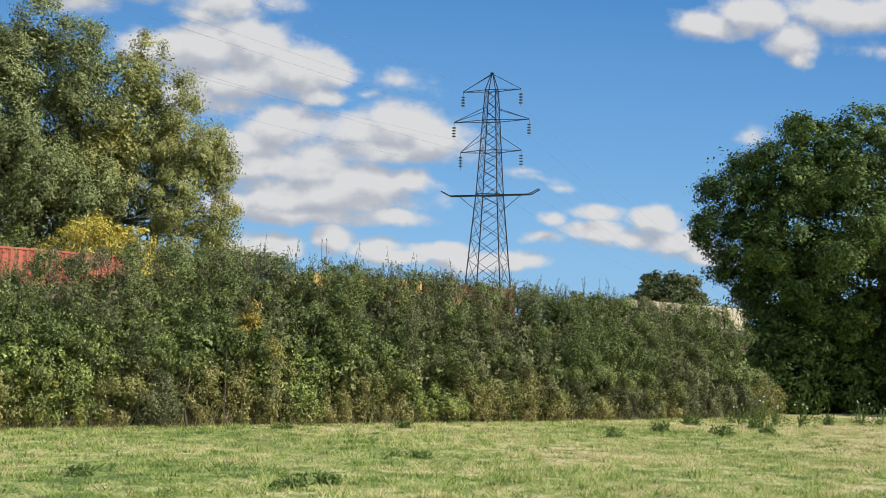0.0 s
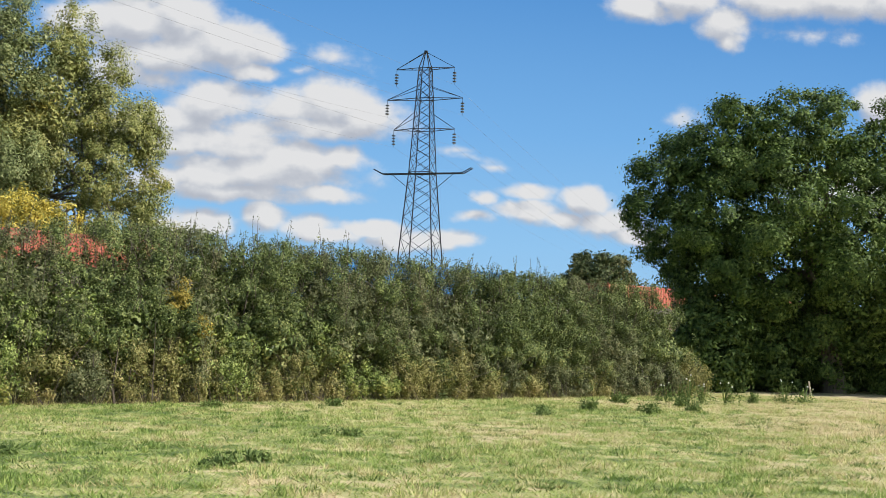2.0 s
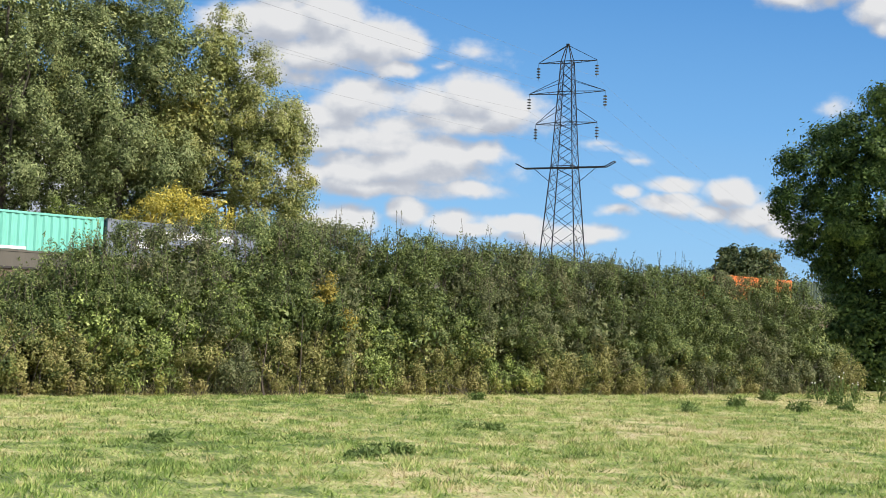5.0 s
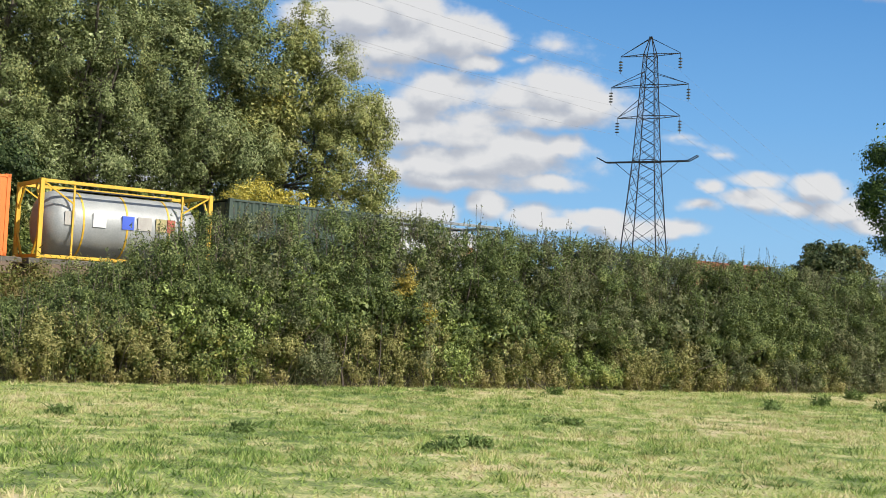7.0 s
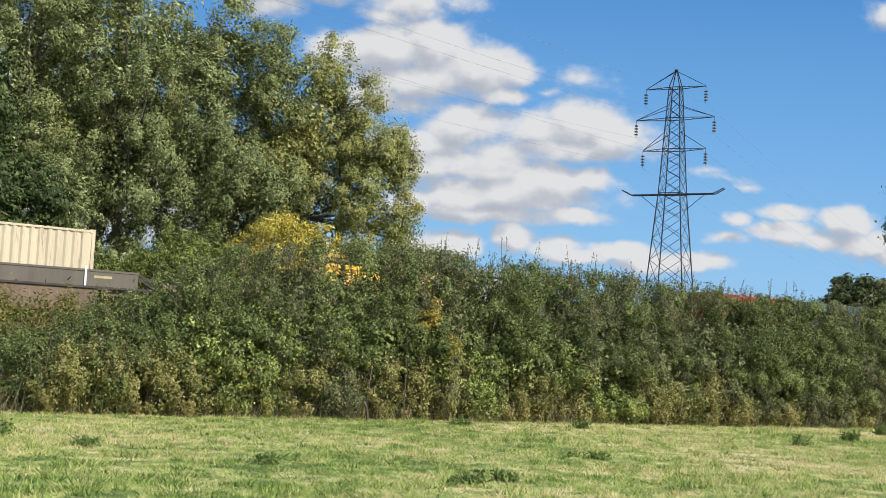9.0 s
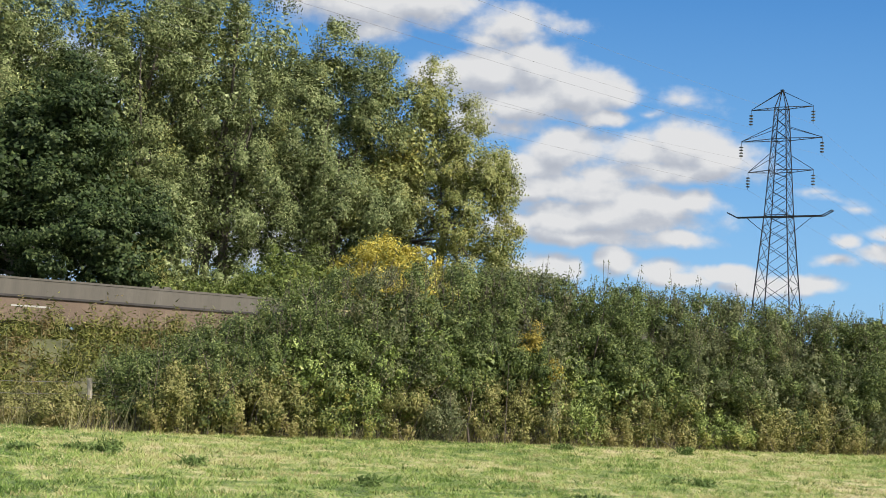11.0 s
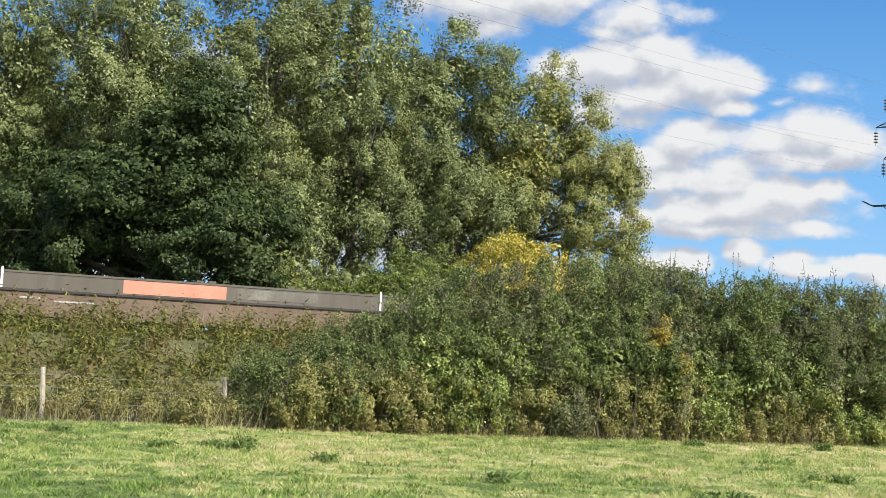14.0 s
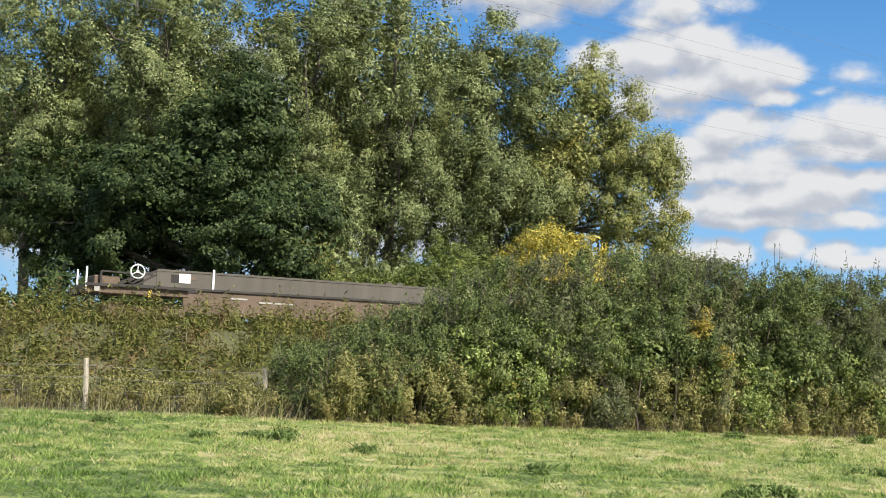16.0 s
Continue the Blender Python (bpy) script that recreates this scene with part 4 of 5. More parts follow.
def tussocks():
    """Coarse tufts that the grazing left, in the near and middle field."""
    rng = np.random.default_rng(29)
    n, per = 2700, 36
    d = 12.0 + 26.0 * rng.uniform(0, 1, n)
    az = np.radians(rng.uniform(-26, 46, n))
    x, y = -np.sin(az) * d, np.cos(az) * d
    ok = y < np.where(x < 7.5, 29.5 + 0.715 * x, 34.86 + 0.38 * (x - 7.5)) - 0.3
    x, y = x[ok], y[ok]
    n = len(x)
    size = rng.uniform(0.08, 0.26, n)
    k = np.repeat(np.arange(n), per)
    way = rng.normal(size=(len(k), 2)) * 0.55
    foot = np.c_[x[k], y[k], np.zeros(len(k))]
    foot[:, :2] += way * size[k, None]
    tip = foot + np.c_[way * size[k, None] * 0.4 + rng.normal(size=(len(k), 2)) * 0.03, rng.uniform(0.02, 0.085, len(k))]
    a = rng.uniform(0, math.pi, len(k))
    w = np.c_[np.cos(a), np.sin(a), np.zeros(len(k))] * 0.009
    tagged(loose("tussocks", np.stack([foot - w, foot + w, tip], 1), [BLADE, DOCK, STRAW, TWIG], index=rng.choice(4, n, p=(0.58, 0.26, 0.16, 0.0))[k]), "coarse grass tufts left by grazing", "grass", kind="stuff")


tussocks()


# ---------------------------------------------------------------- fence
def fence():
    ob = empty("fence", pose(0, 0, 0), "old wire fence with weathered wooden posts in the brambles", "fence")
    rng = np.random.default_rng(17)
    tops = []
    for x, y in ((-19.2, 17.9), (-15.6, 20.0), (-12.45, 21.8), (-9.3, 23.9), (-6.0, 26.2)):
        lean = (rng.normal() * 0.04, rng.normal() * 0.04)
        h = 1.03 if x < -13 else 0.98
        bm = bmesh.new()
        tube(bm, ((x, y, -0.1), (x + lean[0] * 0.5, y + lean[1] * 0.5, 0.6), (x + lean[0], y + lean[1], h)), (0.055, 0.052, 0.048), 7)
        part("post", bm, POST_WOOD, ob)
        tops.append((x + lean[0], y + lean[1]))
    for z in (0.9, 0.66, 0.38):
        for (x0, y0), (x1, y1) in zip(tops, tops[1:]):
            bm = bmesh.new()
            tube(bm, [(x0 + (x1 - x0) * f, y0 + (y1 - y0) * f - 0.05, z - 0.05 * math.sin(math.pi * f)) for f in np.linspace(0, 1, 6)], [0.0045] * 6, 4)
            part("wire", bm, WIRE, ob)
    for x, y, h in ((3.45, 32.15, 1.0), (14.3, 38.2, 0.5)):
        bm = bmesh.new()
        tube(bm, ((x, y, -0.1), (x - 0.1, y, h)), (0.03, 0.022), 6)
        stake = part("fence_post", bm, POST_WOOD)
        tagged(stake, "single weathered wooden post standing in the hedge", "post", "stray fence posts")


fence()


# ---------------------------------------------------------------- thistles and docks in the pasture
def thistles():
    rng = np.random.default_rng(23)
    spots = [(6.0, 26.4, 0.45), (7.3, 27.6, 0.35), (5.2, 28.4, 0.3), (8.3, 30.8, 0.6), (9.0, 31.5, 0.7), (9.8, 31.8, 0.6), (10.6, 32.2, 0.55), (7.6, 31.6, 0.6), (11.6, 32.6, 0.6), (6.8, 31.4, 0.5), (12.4, 33.0, 0.5), (8.7, 29.9, 0.5),
             (-8.9, 17.3, 0.28), (-9.6, 16.6, 0.22), (-10.6, 17.0, 0.18), (-3.6, 14.4, 0.2), (-2.4, 15.0, 0.18), (-1.4, 14.6, 0.22), (-0.4, 19.5, 0.15), (-7.5, 15.5, 0.18), (4.2, 25.2, 0.3), (-1.0, 26.5, 0.2), (-3.4, 25.5, 0.22), (-13.0, 17.5, 0.2)]
    for x, y, h in spots:
        x, y, h = x + rng.normal() * 0.35, y + rng.normal() * 0.45, h * rng.uniform(0.55, 0.95)
        ob = empty("thistle", pose(x, y, 0, 0, 0, rng.uniform(0, 360)), "dark green thistle clump gone to seed in the pasture" if h > 0.4 else "low dark green weed clump in the pasture", "weed", "weeds in the pasture")
        n = int(200 + 500 * h) if h < 0.4 else int(80 + 220 * h)
        q = rng.uniform(0, 1, n)
        lump = rng.normal(size=(6, 2)) * (0.1 if h < 0.4 else 0.14)
        c = np.c_[lump[rng.integers(0, 6, n)] + rng.normal(size=(n, 2)) * (0.06 if h < 0.4 else 0.045), q * h * rng.uniform(0.4, 1.0, n)]
        loose("leaves", leaves(rng, c, 0.08, 0.035, up=0.4), DOCK, ob)
        bm = bmesh.new()
        tips = []
        for k in range(5):
            t = Vector((rng.normal() * 0.12, rng.normal() * 0.12, h * rng.uniform(0.9, 1.2)))
            tube(bm, ((0, 0, 0), t * 0.5, t), (0.012, 0.009, 0.006), 4)
            tips.append(t)
        part("stalk", bm, DOCK, ob)
        if h > 0.4:
            for t in tips[:3]:
                bm = bmesh.new()
                bmesh.ops.create_icosphere(bm, subdivisions=1, radius=0.022, matrix=Matrix.Translation(t))
                part("seed_head", bm, FLUFF, ob, "pale fluffy seed head")


thistles()


# ---------------------------------------------------------------- the freight train
def paint(name, c, rust=0.0):
    lo, hi = tuple(v * 0.8 for v in c), tuple(min(0.85, v * 1.12) for v in c)
    return surface(name, [(0.3, lo), (0.6, c), (0.8, hi)], 0.8, 0.55, bump=0.1, fine=8.0, dirt=(0.16, 0.085, 0.05) if rust else None, streak=True)


PAINT = {
    "cream": paint("cream_paint", (0.46, 0.4, 0.28), 1), "white": paint("off_white_paint", (0.46, 0.43, 0.36), 1), "green": paint("dark_green_paint", (0.028, 0.05, 0.034)),
    "orange": paint("orange_paint", (0.7, 0.16, 0.02)), "rust": paint("rust_red_paint", (0.36, 0.085, 0.05), 1), "red": paint("red_paint", (0.52, 0.06, 0.05)),
    "blue": paint("blue_paint", (0.02, 0.14, 0.32)), "navy": paint("navy_paint", (0.032, 0.07, 0.105)), "grey": paint("slate_grey_paint", (0.16, 0.18, 0.22)),
    "cyan": paint("pale_turquoise_paint", (0.15, 0.47, 0.37)), "brown": paint("maroon_paint", (0.25, 0.075, 0.05), 1), "yellow": paint("yellow_paint", (0.6, 0.36, 0.025)), "mustard": paint("mustard_paint", (0.48, 0.3, 0.08), 1),
}
WAGON_GREY = surface("wagon_grey", [(0.3, (0.066, 0.057, 0.043)), (0.6, (0.098, 0.085, 0.065)), (0.8, (0.14, 0.122, 0.096))], 0.8, 0.7, bump=0.15, streak=True)
WAGON_RUST = surface("wagon_rust", [(0.3, (0.09, 0.062, 0.042)), (0.6, (0.15, 0.105, 0.072)), (0.8, (0.21, 0.155, 0.11))], 0.9, 0.85, bump=0.3)
DARK_IRON = surface("dark_iron", [(0.3, (0.02, 0.018, 0.016)), (0.7, (0.06, 0.05, 0.045))], 2.0, 0.7, 0.3)
WHITE_PAINT = surface("white_paint", [(0.3, (0.5, 0.5, 0.48)), (0.7, (0.64, 0.64, 0.62))], 2.0, 0.6)
YELLOW_MARK = surface("yellow_marking", [(0.3, (0.6, 0.4, 0.05)), (0.7, (0.75, 0.55, 0.1))], 2.0, 0.6)
RED_MARK = surface("red_marking", [(0.3, (0.6, 0.05, 0.03)), (0.7, (0.7, 0.08, 0.05))], 2.0, 0.6)
BLUE_MARK = surface("blue_marking", [(0.3, (0.03, 0.07, 0.4)), (0.7, (0.04, 0.1, 0.5))], 2.0, 0.6)
FADED = surface("faded_lettering", [(0.3, (0.3, 0.28, 0.25)), (0.7, (0.42, 0.4, 0.36))], 3.0, 0.8)
FADED_YELLOW = surface("faded_yellow_lettering", [(0.3, (0.26, 0.22, 0.1)), (0.7, (0.42, 0.36, 0.18))], 9.0, 0.8)
SALMON = surface("primer_patch", [(0.3, (0.42, 0.17, 0.11)), (0.7, (0.54, 0.25, 0.17))], 2.0, 0.8)
PALE_SMEAR = surface("pale_smear", [(0.35, (0.09, 0.08, 0.062)), (0.5, (0.125, 0.115, 0.092)), (0.65, (0.2, 0.185, 0.155))], 0.9, 0.8)
TANK_SKIN = surface("tank_cladding", [(0.3, (0.2, 0.21, 0.205)), (0.7, (0.33, 0.335, 0.32))], 1.0, 0.5, 0.1)
FRAME_GREY = surface("frame_grey", [(0.3, (0.14, 0.16, 0.17)), (0.7, (0.26, 0.28, 0.29))], 2.0, 0.6)

W2 = 1.219


def corrugated(bm, length, z0, z1, y, out):
    """A pressed side sheet: trapezoid ribs along x, facing out."""
    x, pts = -length / 2 + 0.12, []
    pitch, deep = 0.278, 0.036
    while x < length / 2 - 0.12 - pitch:
        pts += [(x, 0), (x + 0.072, 0), (x + 0.14, -deep), (x + 0.21, -deep)]
        x += pitch
    pts.append((x, 0))
    pts.append((length / 2 - 0.1, 0))
    low = [bm.verts.new((a, y + out * b, z0)) for a, b in pts]
    top = [bm.verts.new((a, y + out * b, z1)) for a, b in pts]
    for i in range(len(pts) - 1):
        bm.faces.new((low[i], low[i + 1], top[i + 1], top[i]) if out < 0 else (low[i + 1], low[i], top[i], top[i + 1]))


def container(name, length, height, colour, label, marks=()):
    mat = PAINT[colour]
    ob = empty(name, Matrix.Identity(4), label, "container", "containers on the freight train")
    h = length / 2
    for out in (-1, 1):
        bm = bmesh.new()
        corrugated(bm, length, 0.14, height - 0.09, out * (W2 - 0.02), out)
        part("side_panel", bm, mat, ob)
    bm = bmesh.new()
    box(bm, -h + 0.05, h - 0.05, -W2 + 0.03, W2 - 0.03, height - 0.06, height - 0.03)
    last = None
    for k in range(int(length / 0.4) - 1):
        for dx, dz in ((0.0, 0.028), (0.03, 0.012), (0.19, 0.012), (0.22, 0.028)):
            x = -h + 0.3 + k * 0.4 + dx
            edge = [bm.verts.new((x, y, height - dz)) for y in (-W2 + 0.1, W2 - 0.1)]
            if last:
                bm.faces.new((last[0], edge[0], edge[1], last[1]))
            last = edge
    part("roof", bm, mat, ob)
    bm = bmesh.new()
    box(bm, -h + 0.05, h - 0.05, -W2 + 0.03, W2 - 0.03, 0.1, 0.14)
    part("floor", bm, DARK_IRON, ob)
    for sx in (-1, 1):
        for sy in (-1, 1):
            bm = bmesh.new()
            x, y = sx * (h - 0.06), sy * (W2 - 0.06)
            box(bm, x - 0.06, x + 0.06, y - 0.06, y + 0.06, 0.0, height, 0.008)
            for z in (0.0, height - 0.118):
                box(bm, sx * h - (0.178 if sx > 0 else 0), sx * h + (0 if sx > 0 else 0.178), sy * W2 - (0.162 if sy > 0 else 0), sy * W2 + (0 if sy > 0 else 0.162), z, z + 0.12, 0.006)
            part("corner_post", bm, mat, ob)
    for sy in (-1, 1):
        for z, t in ((0.02, 0.14), (height - 0.1, 0.075)):
            bm = bmesh.new()
            box(bm, -h + 0.12, h - 0.12, sy * (W2 - 0.05) - 0.045, sy * (W2 - 0.05) + 0.045, z, z + t, 0.006)
            part("rail", bm, mat, ob)
    bm = bmesh.new()
    box(bm, h - 0.1, h - 0.05, -W2 + 0.12, W2 - 0.12, 0.12, height - 0.1)
    for k in range(8):
        y = -W2 + 0.22 + k * 0.27
        box(bm, h - 0.05, h - 0.02, y, y + 0.13, 0.2, height - 0.15)
    part("front_wall", bm, mat, ob)
    for sy in (-1, 1):
        bm = bmesh.new()
        box(bm, -h + 0.05, -h + 0.1, min(sy * 0.01, sy * (W2 - 0.12)), max(sy * 0.01, sy * (W2 - 0.12)), 0.14, height - 0.12, 0.006)
        door = part("door", bm, mat, ob)
        for y in (0.28, 0.85):
            bm = bmesh.new()
            bar(bm, (-h + 0.02, sy * y, 0.16), (-h + 0.02, sy * y, height - 0.14), 0.02, 6)
            part("locking_bar", bm, STEEL, door)
    for x0, x1, z0, z1, m, slant in marks:
        bm = bmesh.new()
        y = -W2 + 0.008
        vs = [bm.verts.new(p) for p in ((x0, y, z0), (x1, y, z0), (x1 + slant, y, z1), (x0 + slant, y, z1), (x0, y + 0.01, z0), (x1, y + 0.01, z0), (x1 + slant, y + 0.01, z1), (x0 + slant, y + 0.01, z1))]
        for f in ((0, 1, 2, 3), (7, 6, 5, 4), (0, 4, 5, 1), (1, 5, 6, 2), (2, 6, 7, 3), (3, 7, 4, 0)):
            bm.faces.new([vs[i] for i in f])
        part("marking", bm, m, ob, "painted marking")
    return ob


def tank_container(name, frame_mat, tank_mat, label):
    ob = empty(name, Matrix.Identity(4), label, "tank container", "containers on the freight train")
    h, height = 3.03, 2.59
    for sx in (-1, 1):
        bm = bmesh.new()
        x = sx * (h - 0.07)
        for sy in (-1, 1):
            y = sy * (W2 - 0.07)
            box(bm, x - 0.07, x + 0.07, y - 0.07, y + 0.07, 0, height, 0.008)
            bar(bm, (x, sy * 0.55, 0.12), (x, y, 0.95), 0.04)
            bar(bm, (x, sy * 0.55, height - 0.12), (x, y, height - 0.95), 0.04)
        for z in (0.08, height - 0.08):
            box(bm, x - 0.06, x + 0.06, -W2 + 0.1, W2 - 0.1, z - 0.06, z + 0.06)
        part("end_frame", bm, frame_mat, ob)
    for sy in (-1, 1):
        for z in (0.08, height - 0.07):
            bm = bmesh.new()
            y = sy * (W2 - 0.06)
            box(bm, -h + 0.14, h - 0.14, y - 0.05, y + 0.05, z - 0.055, z + 0.055, 0.006)
            part("side_rail", bm, frame_mat, ob)
        for sx in (-1, 1):
            bm = bmesh.new()
            bar(bm, (sx * (h - 0.14), sy * (W2 - 0.06), height - 0.12), (sx * 1.9, sy * (W2 - 0.06), height - 0.75), 0.035)
            bar(bm, (sx * 1.9, sy * (W2 - 0.06), 0.1), (sx * 1.9, sy * (W2 - 0.06), height - 0.1), 0.04)
            part("strut", bm, frame_mat, ob)
    bm = bmesh.new()
    prof = [(-2.8, 0.0), (-2.78, 0.45), (-2.66, 0.8), (-2.45, 1.02), (-2.2, 1.1), (2.2, 1.1), (2.45, 1.02), (2.66, 0.8), (2.78, 0.45), (2.8, 0.0)]
    rings = [[bm.verts.new((x, r * math.cos(a), 1.22 + r * math.sin(a))) for a in (2 * math.pi * k / 28 for k in range(28))] for x, r in prof[1:-1]]
    for a, b in zip(rings, rings[1:]):
        for k in range(28):
            bm.faces.new((a[k], b[k], b[(k + 1) % 28], a[(k + 1) % 28]))
    bm.faces.new(rings[0])
    bm.faces.new(rings[-1][::-1])
    for f in bm.faces:
        f.smooth = True
    shell = part("tank", bm, tank_mat, ob)
    for x in (-1.5, 0.0, 1.5):
        bm = bmesh.new()
        cylinder(bm, Matrix.Translation((x, 0, 1.22)) @ Matrix.Rotation(math.pi / 2, 4, "Y"), 1.115, 0.06, 28)
        part("band", bm, frame_mat, shell)
    bm = bmesh.new()
    box(bm, -1.9, 1.9, -0.3, 0.3, 2.36, 2.4)
    part("walkway", bm, STEEL, ob)
    for x0, x1, m in ((-2.15, -1.8, FADED), (-1.2, -0.75, WHITE_PAINT), (-0.2, 0.22, BLUE_MARK), (0.35, 0.85, FADED), (1.0, 1.38, FADED_YELLOW), (1.42, 1.7, PAINT["rust"])):
        bm = bmesh.new()
        box(bm, x0, x1, -1.125, -1.08, 1.15, 1.6)
        part("placard", bm, m, shell, "painted placard")
    return ob


def bogie(ob, x):
    bm = bmesh.new()
    for y in (-1.0, 1.0):
        box(bm, x - 1.25, x + 1.25, y - 0.07, y + 0.07, 0.42, 0.68, 0.02)
    box(bm, x - 0.3, x + 0.3, -1.0, 1.0, 0.4, 0.7)
    b = part("bogie", bm, WAGON_RUST, ob)
    for dx in (-0.9, 0.9):
        for y in (-0.75, 0.75):
            bm = bmesh.new()
            cylinder(bm, Matrix.Translation((x + dx, y, 0.42)) @ Matrix.Rotation(math.pi / 2, 4, "X"), 0.42, 0.13, 20)
            part("wheel", bm, RAIL, b)


def handwheel(x, y, z, ob):
    bm = bmesh.new()
    ring = [Vector((x + 0.215 * math.cos(a), y, z + 0.215 * math.sin(a))) for a in np.linspace(0, 2 * math.pi, 19)]
    tube(bm, ring, [0.025] * 19, 5)
    for k in range(3):
        a = math.pi / 2 + k * 2 * math.pi / 3
        bar(bm, (x, y, z), (x + 0.215 * math.cos(a), y, z + 0.215 * math.sin(a)), 0.018, 5)
    cylinder(bm, Matrix.Translation((x, y, z)) @ Matrix.Rotation(math.pi / 2, 4, "X"), 0.05, 0.06, 8)
    part("handwheel", bm, WHITE_PAINT, ob, "white brake handwheel")


PITCH = 20.95


def pocket_wagon():
    """A wagon with a deep pocket between tall side sills; origin at its middle, on the rail top."""
    ob = empty("pocket_wagon", Matrix.Identity(4), "empty grey pocket wagon with tall side sills and white handwheel", "wagon", "wagons of the freight train")
    for sy in (-1, 1):
        y = sy * 1.27
        bm = bmesh.new()
        vs = [(-7.95, 1.36), (7.95, 1.36), (7.95, 1.9), (-7.95, 1.9)]
        a = [bm.verts.new((x, y - 0.03, z)) for x, z in vs]
        b = [bm.verts.new((x, y + 0.03, z)) for x, z in vs]
        bm.faces.new(a)
        bm.faces.new(b[::-1])
        for i in range(4):
            bm.faces.new((a[i], b[i], b[(i + 1) % 4], a[(i + 1) % 4]))
        box(bm, -7.95, 7.95, min(y, y + sy * 0.05), max(y, y + sy * 0.05), 1.84, 1.905)
        sill = part("side_sill", bm, WAGON_GREY, ob)
        bm = bmesh.new()
        box(bm, -8.0, 8.0, y - 0.09, y + 0.09, 1.29, 1.36)
        part("ledge", bm, DARK_IRON, sill)
        bm = bmesh.new()
        box(bm, -6.6, 6.6, y - 0.05 - 0.02 * sy, y + 0.05 - 0.02 * sy, 0.55, 1.29)
        part("lower_panel", bm, WAGON_RUST, ob, "rust-brown lower side panel")
        for x in (-6.15, 6.15):
            bm = bmesh.new()
            box(bm, x - 0.035, x + 0.035, y + sy * 0.05 - 0.02, y + sy * 0.05 + 0.02, 1.36, 2.0)
            part("marker_post", bm, WHITE_PAINT, sill, "white marker post")
        for x in (-0.25, 0.15, 2.8):
            bm = bmesh.new()
            box(bm, x, x + 0.24, y - 0.06, y + 0.06, 1.905, 1.97)
            part("spigot", bm, WAGON_GREY, sill)
        for sx in (-1, 1):
            bm = bmesh.new()
            bar(bm, (sx * 7.95, y, 1.84), (sx * 9.1, y, 1.36), 0.05)
            bar(bm, (sx * 7.95, y, 1.33), (sx * 10.1, y, 1.3), 0.06)
            bar(bm, (sx * 8.6, y, 1.34), (sx * 7.95, y, 1.72), 0.04)
            part("end_brace", bm, DARK_IRON, ob)
            bm = bmesh.new()
            box(bm, sx * 10.08 - 0.028, sx * 10.08 + 0.028, y - 0.03, y + 0.03, 1.15, 1.85)
            part("grab_post", bm, WHITE_PAINT, ob, "white grab post")
            bm = bmesh.new()
            box(bm, sx * 9.75 - 0.08, sx * 9.75 + 0.08, y - 0.05, y + 0.05, 1.1, 1.24)
            part("data_plate", bm, FADED, ob, "pale data plate")
            bm = bmesh.new()
            bar(bm, (sx * 8.15, y + 0.1 * sy, 1.0), (sx * 8.15, y + 0.1 * sy, 1.2), 0.05, 6)
            part("lever", bm, YELLOW_MARK, ob, "yellow brake lever")
        for x0, x1, z0, z1, m in ((6.45, 7.05, 1.63, 1.71, FADED_YELLOW), (-7.5, -7.12, 1.5, 1.76, DARK_IRON), (-7.0, -6.7, 1.62, 1.74, WAGON_RUST)):
            bm = bmesh.new()
            box(bm, x0, x1, y + sy * 0.032 - 0.006, y + sy * 0.032 + 0.006, z0, z1)
            part("marking", bm, m, sill, "painted marking")
        for x0, x1, z in ((-5.6, -5.0, 1.08), (-4.6, -3.4, 1.0)):
            bm = bmesh.new()
            box(bm, x0, x1, y + sy * 0.035 - 0.006, y + sy * 0.035 + 0.006, z, z + 0.05)
            part("marking", bm, FADED, sill, "pale lettering bar")
    for sx in (-1, 1):
        bm = bmesh.new()
        box(bm, min(sx * 6.9, sx * 10.15), max(sx * 6.9, sx * 10.15), -1.2, 1.2, 1.05, 1.28, 0.02)
        box(bm, min(sx * 9.0, sx * 9.8), max(sx * 9.0, sx * 9.8), -0.8, 0.8, 1.28, 1.62, 0.03)
        part("platform", bm, WAGON_RUST, ob)
        bm = bmesh.new()
        bar(bm, (sx * 8.0, -0.9, 1.72), (sx * 9.6, -0.9, 1.75), 0.035)
        bar(bm, (sx * 9.6, -0.9, 1.28), (sx * 9.6, -0.9, 1.75), 0.04)
        bar(bm, (sx * 8.7, -1.0, 1.28), (sx * 8.7, -1.0, 1.7), 0.05)
        part("pipework", bm, DARK_IRON, ob)
        bm = bmesh.new()
        cylinder(bm, Matrix.Translation((sx * 10.2, 0, 1.05)) @ Matrix.Rotation(math.pi / 2, 4, "Y"), 0.12, 0.5, 10)
        part("coupling", bm, DARK_IRON, ob)
        bogie(ob, sx * 8.2)
    bm = bmesh.new()
    box(bm, -6.9, 6.9, -1.2, 1.2, 0.5, 0.605)
    part("pocket_floor", bm, DARK_IRON, ob)
    return ob


